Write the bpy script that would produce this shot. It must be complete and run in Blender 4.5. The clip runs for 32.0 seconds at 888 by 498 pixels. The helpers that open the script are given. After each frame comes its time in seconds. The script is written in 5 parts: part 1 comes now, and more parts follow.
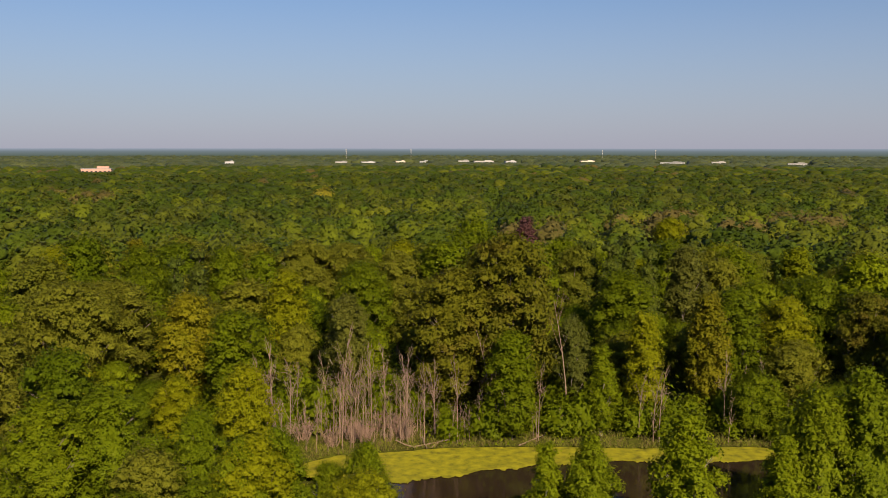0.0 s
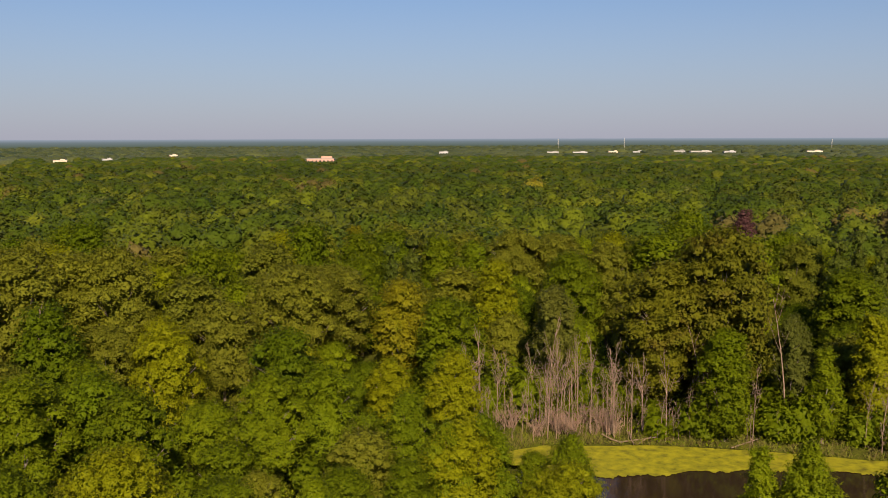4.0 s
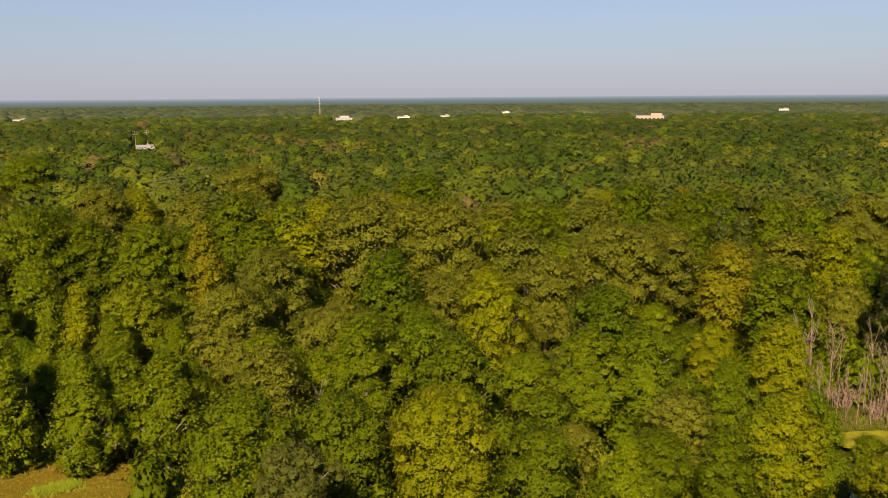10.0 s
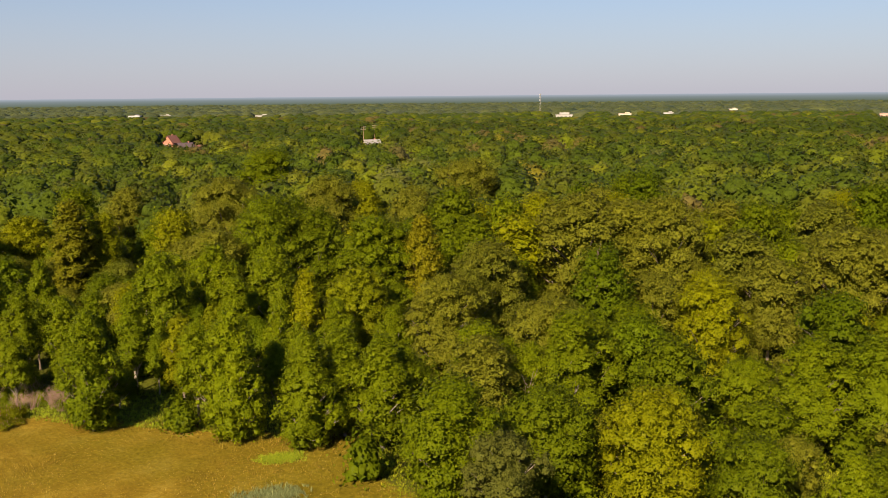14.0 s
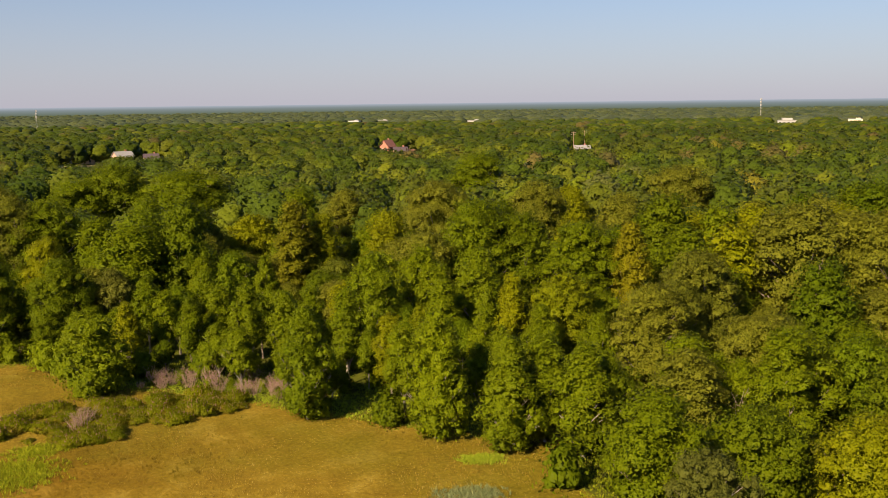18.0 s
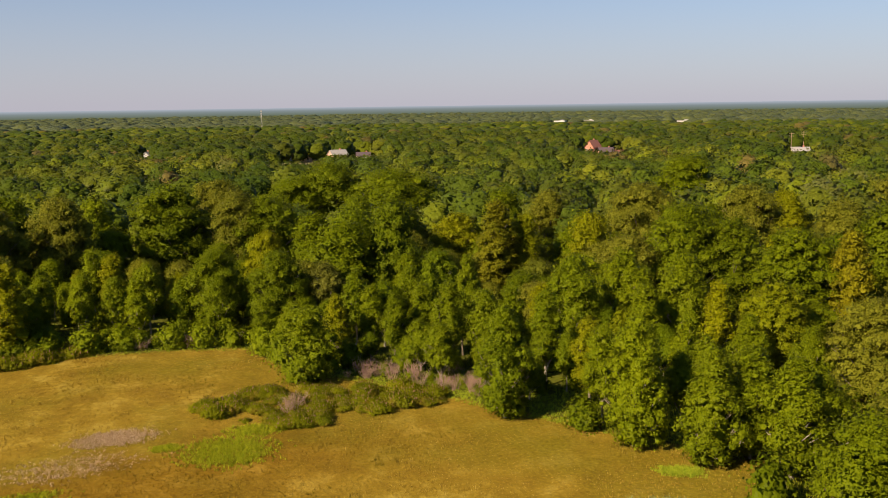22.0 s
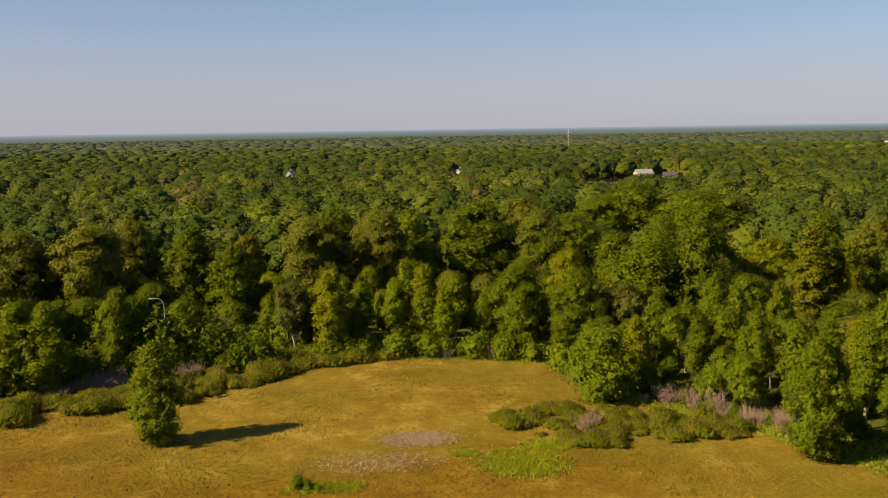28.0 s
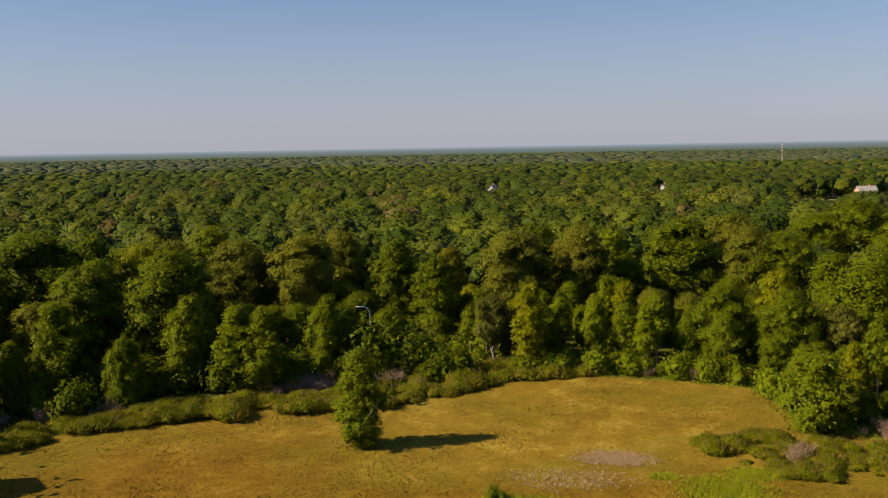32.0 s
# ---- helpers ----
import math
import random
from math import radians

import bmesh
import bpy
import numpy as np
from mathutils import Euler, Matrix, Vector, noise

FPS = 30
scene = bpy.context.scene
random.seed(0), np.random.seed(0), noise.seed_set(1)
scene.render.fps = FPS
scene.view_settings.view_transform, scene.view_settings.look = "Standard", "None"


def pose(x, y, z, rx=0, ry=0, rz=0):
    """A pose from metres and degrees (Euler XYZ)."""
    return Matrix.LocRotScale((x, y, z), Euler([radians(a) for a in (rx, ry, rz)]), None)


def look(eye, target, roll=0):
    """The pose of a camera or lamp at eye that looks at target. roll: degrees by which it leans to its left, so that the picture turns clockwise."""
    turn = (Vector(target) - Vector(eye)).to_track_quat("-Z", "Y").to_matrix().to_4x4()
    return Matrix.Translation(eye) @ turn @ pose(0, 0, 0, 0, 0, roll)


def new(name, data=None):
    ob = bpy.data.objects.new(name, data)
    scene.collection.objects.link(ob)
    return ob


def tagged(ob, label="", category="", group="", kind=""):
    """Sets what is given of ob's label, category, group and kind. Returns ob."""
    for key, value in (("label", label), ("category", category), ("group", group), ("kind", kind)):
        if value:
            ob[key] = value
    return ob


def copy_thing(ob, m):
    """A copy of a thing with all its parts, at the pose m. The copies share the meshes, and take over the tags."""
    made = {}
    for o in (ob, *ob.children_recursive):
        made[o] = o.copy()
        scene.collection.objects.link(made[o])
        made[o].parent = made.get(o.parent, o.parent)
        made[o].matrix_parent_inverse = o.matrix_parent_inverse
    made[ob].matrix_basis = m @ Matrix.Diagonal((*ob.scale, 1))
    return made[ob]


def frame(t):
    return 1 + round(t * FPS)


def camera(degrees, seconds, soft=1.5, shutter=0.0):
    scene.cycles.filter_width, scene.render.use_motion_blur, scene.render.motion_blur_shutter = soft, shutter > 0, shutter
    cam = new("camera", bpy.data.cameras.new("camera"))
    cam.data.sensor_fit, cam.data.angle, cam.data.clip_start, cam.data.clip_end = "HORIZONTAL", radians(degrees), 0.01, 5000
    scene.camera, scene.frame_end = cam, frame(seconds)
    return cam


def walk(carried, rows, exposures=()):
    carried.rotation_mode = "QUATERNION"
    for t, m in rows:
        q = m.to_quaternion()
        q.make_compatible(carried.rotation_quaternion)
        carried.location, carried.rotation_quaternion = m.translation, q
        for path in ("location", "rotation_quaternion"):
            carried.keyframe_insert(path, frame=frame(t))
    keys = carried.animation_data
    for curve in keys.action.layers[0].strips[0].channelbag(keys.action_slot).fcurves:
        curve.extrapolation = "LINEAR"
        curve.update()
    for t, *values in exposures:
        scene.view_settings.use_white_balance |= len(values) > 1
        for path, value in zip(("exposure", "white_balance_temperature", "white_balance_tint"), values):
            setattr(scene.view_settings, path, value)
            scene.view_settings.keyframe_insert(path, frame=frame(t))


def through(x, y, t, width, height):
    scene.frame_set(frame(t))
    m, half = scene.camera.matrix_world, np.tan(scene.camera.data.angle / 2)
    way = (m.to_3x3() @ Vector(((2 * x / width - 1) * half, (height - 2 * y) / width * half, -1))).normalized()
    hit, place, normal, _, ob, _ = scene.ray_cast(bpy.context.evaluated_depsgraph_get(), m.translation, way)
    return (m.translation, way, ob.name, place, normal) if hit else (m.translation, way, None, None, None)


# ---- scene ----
# A hover above a clearing: pan to the left, tilt down, roll (degrees), then the small drift of the craft (metres).
cam = camera(50.51, 32.0, soft=0.85)
PATH = [
    (0.0, 0.000, 6.134, 0.031, -0.00, 0.00, 36.00),
    (0.5, 1.583, 6.136, -0.034, 0.02, -0.02, 36.01),
    (1.0, 3.182, 6.127, -0.072, 0.03, -0.04, 36.03),
    (1.5, 4.785, 6.187, -0.090, 0.05, -0.06, 36.06),
    (2.0, 6.379, 6.274, -0.081, 0.05, -0.07, 36.08),
    (2.5, 7.969, 6.346, -0.130, 0.03, -0.08, 36.08),
    (3.0, 9.550, 6.436, -0.147, 0.03, -0.09, 36.08),
    (3.5, 11.172, 6.554, -0.148, 0.03, -0.09, 36.09),
    (5.5, 17.646, 7.361, -0.274, 0.06, -0.31, 36.15),
    (6.0, 19.281, 7.548, -0.275, 0.09, -0.37, 36.14),
    (6.5, 20.938, 7.754, -0.232, 0.11, -0.42, 36.13),
    (7.0, 22.607, 7.973, -0.234, 0.12, -0.48, 36.13),
    (7.5, 24.241, 8.180, -0.268, 0.12, -0.53, 36.14),
    (8.0, 25.890, 8.396, -0.286, 0.13, -0.55, 36.14),
    (8.5, 27.545, 8.616, -0.307, 0.13, -0.53, 36.14),
    (9.0, 29.208, 8.826, -0.362, 0.13, -0.49, 36.14),
    (9.5, 30.855, 9.037, -0.389, 0.12, -0.42, 36.14),
    (10.0, 32.518, 9.199, -0.409, 0.11, -0.36, 36.13),
    (10.5, 34.203, 9.299, -0.439, 0.10, -0.31, 36.09),
    (11.0, 35.894, 9.401, -0.413, 0.09, -0.26, 36.03),
    (11.5, 37.558, 9.514, -0.450, 0.09, -0.24, 35.97),
    (12.0, 39.223, 9.635, -0.444, 0.09, -0.22, 35.92),
    (12.5, 40.913, 9.754, -0.468, 0.09, -0.20, 35.88),
    (13.0, 42.526, 9.665, -0.482, 0.10, -0.20, 35.85),
    (13.5, 44.148, 9.468, -0.471, 0.09, -0.21, 35.83),
    (14.0, 45.746, 9.281, -0.510, 0.09, -0.22, 35.83),
    (14.5, 47.336, 9.085, -0.508, 0.09, -0.22, 35.84),
    (16.5, 53.688, 8.899, -0.641, 0.09, -0.23, 35.87),
    (17.0, 55.268, 8.878, -0.655, 0.11, -0.24, 35.88),
    (17.5, 56.847, 8.855, -0.686, 0.12, -0.24, 35.91),
    (18.0, 58.410, 8.842, -0.676, 0.14, -0.27, 35.92),
    (18.5, 59.975, 8.798, -0.731, 0.15, -0.28, 35.93),
    (19.0, 61.531, 8.768, -0.723, 0.15, -0.27, 35.94),
    (19.5, 63.073, 8.747, -0.777, 0.14, -0.25, 35.96),
    (20.0, 64.615, 8.716, -0.779, 0.13, -0.23, 35.98),
    (20.5, 66.167, 8.735, -0.792, 0.13, -0.22, 36.02),
    (21.0, 67.701, 8.702, -0.738, 0.12, -0.23, 36.05),
    (21.5, 69.235, 8.673, -0.743, 0.13, -0.24, 36.08),
    (22.0, 70.781, 8.691, -0.812, 0.13, -0.25, 36.09),
    (22.5, 72.324, 8.697, -0.797, 0.12, -0.26, 36.12),
    (23.0, 73.857, 8.675, -0.792, 0.11, -0.29, 36.14),
    (23.5, 75.398, 8.677, -0.791, 0.10, -0.31, 36.16),
    (24.0, 76.916, 8.666, -0.808, 0.09, -0.35, 36.17),
    (24.5, 78.446, 8.606, -0.753, 0.10, -0.38, 36.16),
    (25.0, 79.966, 8.486, -0.778, 0.12, -0.42, 36.13),
    (25.5, 81.508, 8.355, -0.785, 0.14, -0.45, 36.10),
    (27.5, 87.599, 7.561, -0.828, 0.18, -0.46, 36.11),
    (28.0, 89.115, 7.291, -0.853, 0.18, -0.48, 36.09),
    (28.5, 90.639, 7.017, -0.839, 0.18, -0.50, 36.07),
    (29.0, 92.147, 6.742, -0.845, 0.19, -0.51, 36.05),
    (29.5, 93.675, 6.491, -0.927, 0.20, -0.52, 36.05),
    (30.0, 95.202, 6.243, -0.919, 0.23, -0.52, 36.05),
    (30.5, 96.741, 6.139, -0.902, 0.26, -0.53, 36.05),
    (31.0, 98.253, 6.155, -0.946, 0.29, -0.54, 36.06),
    (31.5, 99.776, 6.181, -0.965, 0.33, -0.55, 36.07),
    (32.0, 101.299, 6.205, -0.992, 0.35, -0.55, 36.08),
]
walk(cam, [(t, pose(x, y, z, 90 - tilt, 0, pan) @ pose(0, 0, 0, 0, 0, roll)) for t, pan, tilt, roll, x, y, z in PATH],
     exposures=[(0.0, 0.86, 6840, 19), (8.0, 1.00, 7020, 19), (13.0, 1.23, 7310, 19), (25.0, 1.21, 7310, 19), (32.0, 1.05, 7010, 17)])

# ---- sky and sun ----
SUN_AZ, SUN_EL = 201.0, 36.0          # azimuth turned left from +Y, and elevation
world = bpy.data.worlds.new("world")
scene.world = world
world.use_nodes = True
wn = world.node_tree
sky = wn.nodes.new("ShaderNodeTexSky")
sky.sky_type, sky.sun_disc = "NISHITA", False
sky.sun_elevation, sky.sun_rotation = radians(SUN_EL), radians(360 - SUN_AZ)
sky.altitude, sky.air_density, sky.dust_density, sky.ozone_density = 200, 1.0, 0.5, 4.5
# Evening haze: a lavender-grey veil that thickens evenly towards the whole horizon.
wtc, wsep = wn.nodes.new("ShaderNodeTexCoord"), wn.nodes.new("ShaderNodeSeparateXYZ")
wn.links.new(wtc.outputs["Generated"], wsep.inputs["Vector"])
veil = wn.nodes.new("ShaderNodeValToRGB")
veil.color_ramp.elements[0].position, veil.color_ramp.elements[0].color = 0.0, (0.80, 0.80, 0.80, 1)
veil.color_ramp.elements[1].position, veil.color_ramp.elements[1].color = 0.26, (0, 0, 0, 1)
veil.color_ramp.elements.new(0.09).color = (0.42, 0.42, 0.42, 1)
veil.color_ramp.elements.new(0.17).color = (0.10, 0.10, 0.10, 1)
wn.links.new(wsep.outputs["Z"], veil.inputs["Fac"])
haze = wn.nodes.new("ShaderNodeMix")
haze.data_type = "RGBA"
wn.links.new(veil.outputs["Color"], haze.inputs["Factor"])
sky_gain = wn.nodes.new("ShaderNodeMix")
sky_gain.data_type, sky_gain.blend_type = "RGBA", "MULTIPLY"
sky_gain.inputs["Factor"].default_value = 1.0
# Sky dimmed low down; overhead it is left brighter as added fill light.
gain_by_height = wn.nodes.new("ShaderNodeValToRGB")
gain_by_height.color_ramp.elements[0].position, gain_by_height.color_ramp.elements[0].color = 0.20, (0.53, 0.66, 0.755, 1)
gain_by_height.color_ramp.elements[1].position, gain_by_height.color_ramp.elements[1].color = 0.60, (0.88, 1.0, 1.10, 1)
wn.links.new(wsep.outputs["Z"], gain_by_height.inputs["Fac"])
wn.links.new(gain_by_height.outputs["Color"], sky_gain.inputs["B"])
wn.links.new(sky.outputs["Color"], sky_gain.inputs["A"])
wn.links.new(sky_gain.outputs["Result"], haze.inputs["A"])
haze.inputs["B"].default_value = (2.98, 3.16, 3.96, 1)
wn.links.new(haze.outputs["Result"], wn.nodes["Background"].inputs["Color"])
wn.nodes["Background"].inputs["Strength"].default_value = 0.0675
sun_data = bpy.data.lights.new("sun", "SUN")
sun_data.energy, sun_data.angle, sun_data.color = 5.0, radians(0.6), (1.0, 0.86, 0.62)
sun = new("sun", sun_data)
toward = Vector((-math.sin(radians(SUN_AZ)) * math.cos(radians(SUN_EL)), math.cos(radians(SUN_AZ)) * math.cos(radians(SUN_EL)), math.sin(radians(SUN_EL))))
sun.matrix_world = look(toward * 300, (0, 0, 0))


# ---- small tools ----
def polar(az, dist, z=0.0):
    """A place by its azimuth (degrees, to the left of +Y) and its distance from the hover point."""
    return Vector((-math.sin(radians(az)) * dist, math.cos(radians(az)) * dist, z))


def empty(name, m=None):
    ob = new(name)
    ob.empty_display_size = 0.5
    if m is not None:
        ob.matrix_basis = m
    return ob


def part(name, mesh, parent, label=""):
    ob = new(name, mesh)
    ob.parent = parent
    return tagged(ob, label=label)


def mesh_of(name, verts, faces, mats, index=None, smooth=False):
    """A mesh from arrays of corners and of faces with one number of corners."""
    verts, faces = np.asarray(verts, dtype=np.float32), np.asarray(faces, dtype=np.int32)
    me = bpy.data.meshes.new(name)
    me.vertices.add(len(verts))
    me.vertices.foreach_set("co", verts.ravel())
    k = faces.shape[1]
    me.loops.add(faces.size)
    me.loops.foreach_set("vertex_index", faces.ravel())
    me.polygons.add(len(faces))
    me.polygons.foreach_set("loop_start", np.arange(0, faces.size, k, dtype=np.int32))
    for m in mats:
        me.materials.append(m)
    if index is not None:
        me.polygons.foreach_set("material_index", np.asarray(index, dtype=np.int32))
    if smooth is not False:
        me.polygons.foreach_set("use_smooth", np.ones(len(faces), dtype=bool) & smooth)
    me.update(calc_edges=True)
    return me


def bm_mesh(name, bm, mat):
    me = bpy.data.meshes.new(name)
    bm.normal_update()
    bm.to_mesh(me)
    bm.free()
    me.materials.append(mat)
    return me


def box_into(bm, x0, y0, z0, x1, y1, z1):
    v = [bm.verts.new(p) for p in ((x0, y0, z0), (x1, y0, z0), (x1, y1, z0), (x0, y1, z0), (x0, y0, z1), (x1, y0, z1), (x1, y1, z1), (x0, y1, z1))]
    for f in ((3, 2, 1, 0), (4, 5, 6, 7), (0, 1, 5, 4), (1, 2, 6, 5), (2, 3, 7, 6), (3, 0, 4, 7)):
        bm.faces.new([v[i] for i in f])


def tubes(paths, sides=5):
    """Corners and quads of tapered tubes; each path is a list of (x, y, z, radius)."""
    V, Fc, n0 = [], [], 0
    ang = np.arange(sides) * 2 * np.pi / sides
    for path in paths:
        p = np.array(path, dtype=float)
        d = np.gradient(p[:, :3], axis=0)
        d /= np.linalg.norm(d, axis=1)[:, None] + 1e-9
        ref = np.where(np.abs(d[:, 2:3]) > 0.9, np.array([[1.0, 0, 0]]), np.array([[0, 0, 1.0]]))
        a = np.cross(d, ref)
        a /= np.linalg.norm(a, axis=1)[:, None] + 1e-9
        b = np.cross(d, a)
        ring = p[:, None, :3] + p[:, None, 3:4] * (a[:, None] * np.cos(ang)[None, :, None] + b[:, None] * np.sin(ang)[None, :, None])
        V.append(ring.reshape(-1, 3))
        for i in range(len(p) - 1):
            for k in range(sides):
                k2 = (k + 1) % sides
                Fc.append((n0 + i * sides + k, n0 + i * sides + k2, n0 + (i + 1) * sides + k2, n0 + (i + 1) * sides + k))
        n0 += len(p) * sides
    return np.concatenate(V), np.array(Fc)


def unit(v):
    return v / (np.linalg.norm(v, axis=-1, keepdims=True) + 1e-9)


# ---- materials ----
def material(name, rough=0.7):
    m = bpy.data.materials.new(name)
    m.use_nodes = True
    b = m.node_tree.nodes["Principled BSDF"]
    b.inputs["Roughness"].default_value = rough
    b.inputs["Specular IOR Level"].default_value = 0.25
    return m, m.node_tree, b


def ramp(nt, value, stops):
    r = nt.nodes.new("ShaderNodeValToRGB")
    r.color_ramp.elements[0].position, r.color_ramp.elements[0].color = stops[0][0], (*stops[0][1], 1)
    r.color_ramp.elements[1].position, r.color_ramp.elements[1].color = stops[-1][0], (*stops[-1][1], 1)
    for p, c in stops[1:-1]:
        r.color_ramp.elements.new(p).color = (*c, 1)
    nt.links.new(value, r.inputs["Fac"])
    return r.outputs["Color"]


def noise_of(nt, scale, detail=4, coord="Object", rough=0.6):
    tc = nt.nodes.new("ShaderNodeTexCoord")
    n = nt.nodes.new("ShaderNodeTexNoise")
    n.inputs["Scale"].default_value, n.inputs["Detail"].default_value, n.inputs["Roughness"].default_value = scale, detail, rough
    nt.links.new(tc.outputs[coord], n.inputs["Vector"])
    return n.outputs["Fac"]


def blend(nt, fac, a, b, kind="MIX"):
    m = nt.nodes.new("ShaderNodeMix")
    m.data_type, m.blend_type = "RGBA", kind
    for sock, val in ((m.inputs["Factor"], fac), (m.inputs["A"], a), (m.inputs["B"], b)):
        if isinstance(val, (int, float)):
            sock.default_value = val
        elif isinstance(val, tuple):
            sock.default_value = (*val, 1)
        else:
            nt.links.new(val, sock)
    return m.outputs["Result"]


def math_of(nt, op, a, b):
    m = nt.nodes.new("ShaderNodeMath")
    m.operation = op
    for sock, val in zip(m.inputs, (a, b)):
        if isinstance(val, (int, float)):
            sock.default_value = val
        else:
            nt.links.new(val, sock)
    return m.outputs["Value"]


def bump(nt, b, height, strength, distance):
    n = nt.nodes.new("ShaderNodeBump")
    n.inputs["Strength"].default_value, n.inputs["Distance"].default_value = strength, distance
    nt.links.new(height, n.inputs["Height"])
    nt.links.new(n.outputs["Normal"], b.inputs["Normal"])


def leaf_material(name, dark, mid, light, through=0.54, odd=None, facets=4.0, ruffle=1.4, own_range=1.0, lift=0.5):
    """Foliage: colour from leaf to leaf, from spray to spray and from tree to tree; some light passes through."""
    m, nt, b = material(name, 0.5)
    b.inputs["Specular IOR Level"].default_value = 0.05
    geo = nt.nodes.new("ShaderNodeNewGeometry")
    info = nt.nodes.new("ShaderNodeObjectInfo")
    col = ramp(nt, geo.outputs["Random Per Island"], [(0.0, tuple(0.3 * a + 0.7 * c for a, c in zip(dark, mid))), (1.0, tuple(0.35 * a + 0.65 * c for a, c in zip(light, mid)))])
    spray = noise_of(nt, 0.55, 3)
    col = blend(nt, 0.32, col, ramp(nt, spray, [(0.3, dark), (0.5, mid), (0.72, light)]))
    own = nt.nodes.new("ShaderNodeSeparateColor")
    nt.links.new(info.outputs["Color"], own.inputs["Color"])
    tree = nt.nodes.new("ShaderNodeAttribute")
    tree.attribute_name = "tree"
    which = math_of(nt, "FRACT", math_of(nt, "ADD", own.outputs["Red"], tree.outputs["Fac"]), 0.0)
    shift = ramp(nt, which, [(0.0, (1 - 0.38 * own_range, 1 - 0.26 * own_range, 1 - 0.2 * own_range)), (0.35, (0.95, 0.95, 1.0)), (0.65, (1.0, 1.0, 1.0)), (1.0, (1 + 0.20 * own_range, 1 + 0.18 * own_range, 1.0))])
    col = blend(nt, 1.0, col, shift, "MULTIPLY")
    if odd:
        big = noise_of(nt, 0.3, 2)
        col = blend(nt, ramp(nt, big, [(0.52, (0, 0, 0)), (0.68, (0.85, 0.85, 0.85))]), col, odd)
    nt.links.new(col, b.inputs["Base Color"])
    # Leaves face outward from their clump, and each small cell turns a little its own way.
    way, to_world = nt.nodes.new("ShaderNodeAttribute"), nt.nodes.new("ShaderNodeVectorTransform")
    way.attribute_name = "outward"
    to_world.vector_type, to_world.convert_from, to_world.convert_to = "NORMAL", "OBJECT", "WORLD"
    nt.links.new(way.outputs["Vector"], to_world.inputs["Vector"])
    vtc, cell = nt.nodes.new("ShaderNodeTexCoord"), nt.nodes.new("ShaderNodeTexVoronoi")
    cell.inputs["Scale"].default_value = facets
    nt.links.new(vtc.outputs["Object"], cell.inputs["Vector"])
    turn, add, norm = nt.nodes.new("ShaderNodeVectorMath"), nt.nodes.new("ShaderNodeVectorMath"), nt.nodes.new("ShaderNodeVectorMath")
    turn.operation, add.operation, norm.operation = "MULTIPLY_ADD", "ADD", "NORMALIZE"
    nt.links.new(cell.outputs["Color"], turn.inputs[0])
    turn.inputs[1].default_value, turn.inputs[2].default_value = (ruffle, ruffle, ruffle), (-ruffle / 2, -ruffle / 2, lift - ruffle / 2)
    nt.links.new(turn.outputs["Vector"], add.inputs[0])
    nt.links.new(to_world.outputs["Vector"], add.inputs[1])
    nt.links.new(add.outputs["Vector"], norm.inputs[0])
    nt.links.new(norm.outputs["Vector"], b.inputs["Normal"])
    tr = nt.nodes.new("ShaderNodeBsdfTranslucent")
    nt.links.new(blend(nt, 1.0, col, (1.15, 1.1, 0.6), "MULTIPLY"), tr.inputs["Color"])
    nt.links.new(norm.outputs["Vector"], tr.inputs["Normal"])
    mix = nt.nodes.new("ShaderNodeMixShader")
    mix.inputs["Fac"].default_value = through
    nt.links.new(b.outputs["BSDF"], mix.inputs[1])
    nt.links.new(tr.outputs["BSDF"], mix.inputs[2])
    nt.links.new(mix.outputs["Shader"], nt.nodes["Material Output"].inputs["Surface"])
    return m


def bark_material(name, dark, light):
    m, nt, b = material(name, 0.85)
    nt.links.new(ramp(nt, noise_of(nt, 3.0, 5), [(0.3, dark), (0.7, light)]), b.inputs["Base Color"])
    bump(nt, b, noise_of(nt, 9.0, 4), 0.5, 0.04)
    return m


LEAF = {
    "c": leaf_material("fresh_green_leaves", (0.081, 0.116, 0.004), (0.164, 0.213, 0.006), (0.244, 0.284, 0.010), own_range=0.7),
    "o": leaf_material("olive_oak_leaves", (0.092, 0.103, 0.008), (0.177, 0.188, 0.015), (0.267, 0.271, 0.028), own_range=0.6),
    "m": leaf_material("deep_green_leaves", (0.056, 0.085, 0.003), (0.118, 0.159, 0.005), (0.190, 0.226, 0.007), own_range=0.7),
    "y": leaf_material("yellow_green_leaves", (0.118, 0.134, 0.004), (0.218, 0.237, 0.006), (0.308, 0.314, 0.010), own_range=0.6),
    "g": leaf_material("golden_leaves", (0.110, 0.108, 0.006), (0.200, 0.192, 0.009), (0.280, 0.260, 0.016), odd=(0.150, 0.165, 0.008)),
    "p": leaf_material("pale_silver_leaves", (0.066, 0.078, 0.010), (0.124, 0.134, 0.019), (0.188, 0.196, 0.034)),
    "b": leaf_material("bronze_olive_leaves", (0.070, 0.078, 0.006), (0.126, 0.131, 0.010), (0.180, 0.178, 0.016), odd=(0.152, 0.126, 0.016)),
    "r": leaf_material("wine_red_leaves", (0.087, 0.036, 0.034), (0.160, 0.072, 0.066), (0.220, 0.108, 0.100)),
    "e": leaf_material("dark_needles", (0.027, 0.038, 0.005), (0.053, 0.069, 0.007), (0.080, 0.098, 0.011), 0.15),
    "s": leaf_material("sumac_leaves", (0.090, 0.108, 0.004), (0.172, 0.192, 0.006), (0.252, 0.258, 0.010), odd=(0.250, 0.178, 0.022), own_range=1.2),
    "v": leaf_material("bright_vine_leaves", (0.094, 0.139, 0.004), (0.162, 0.209, 0.007), (0.223, 0.264, 0.012)),
}
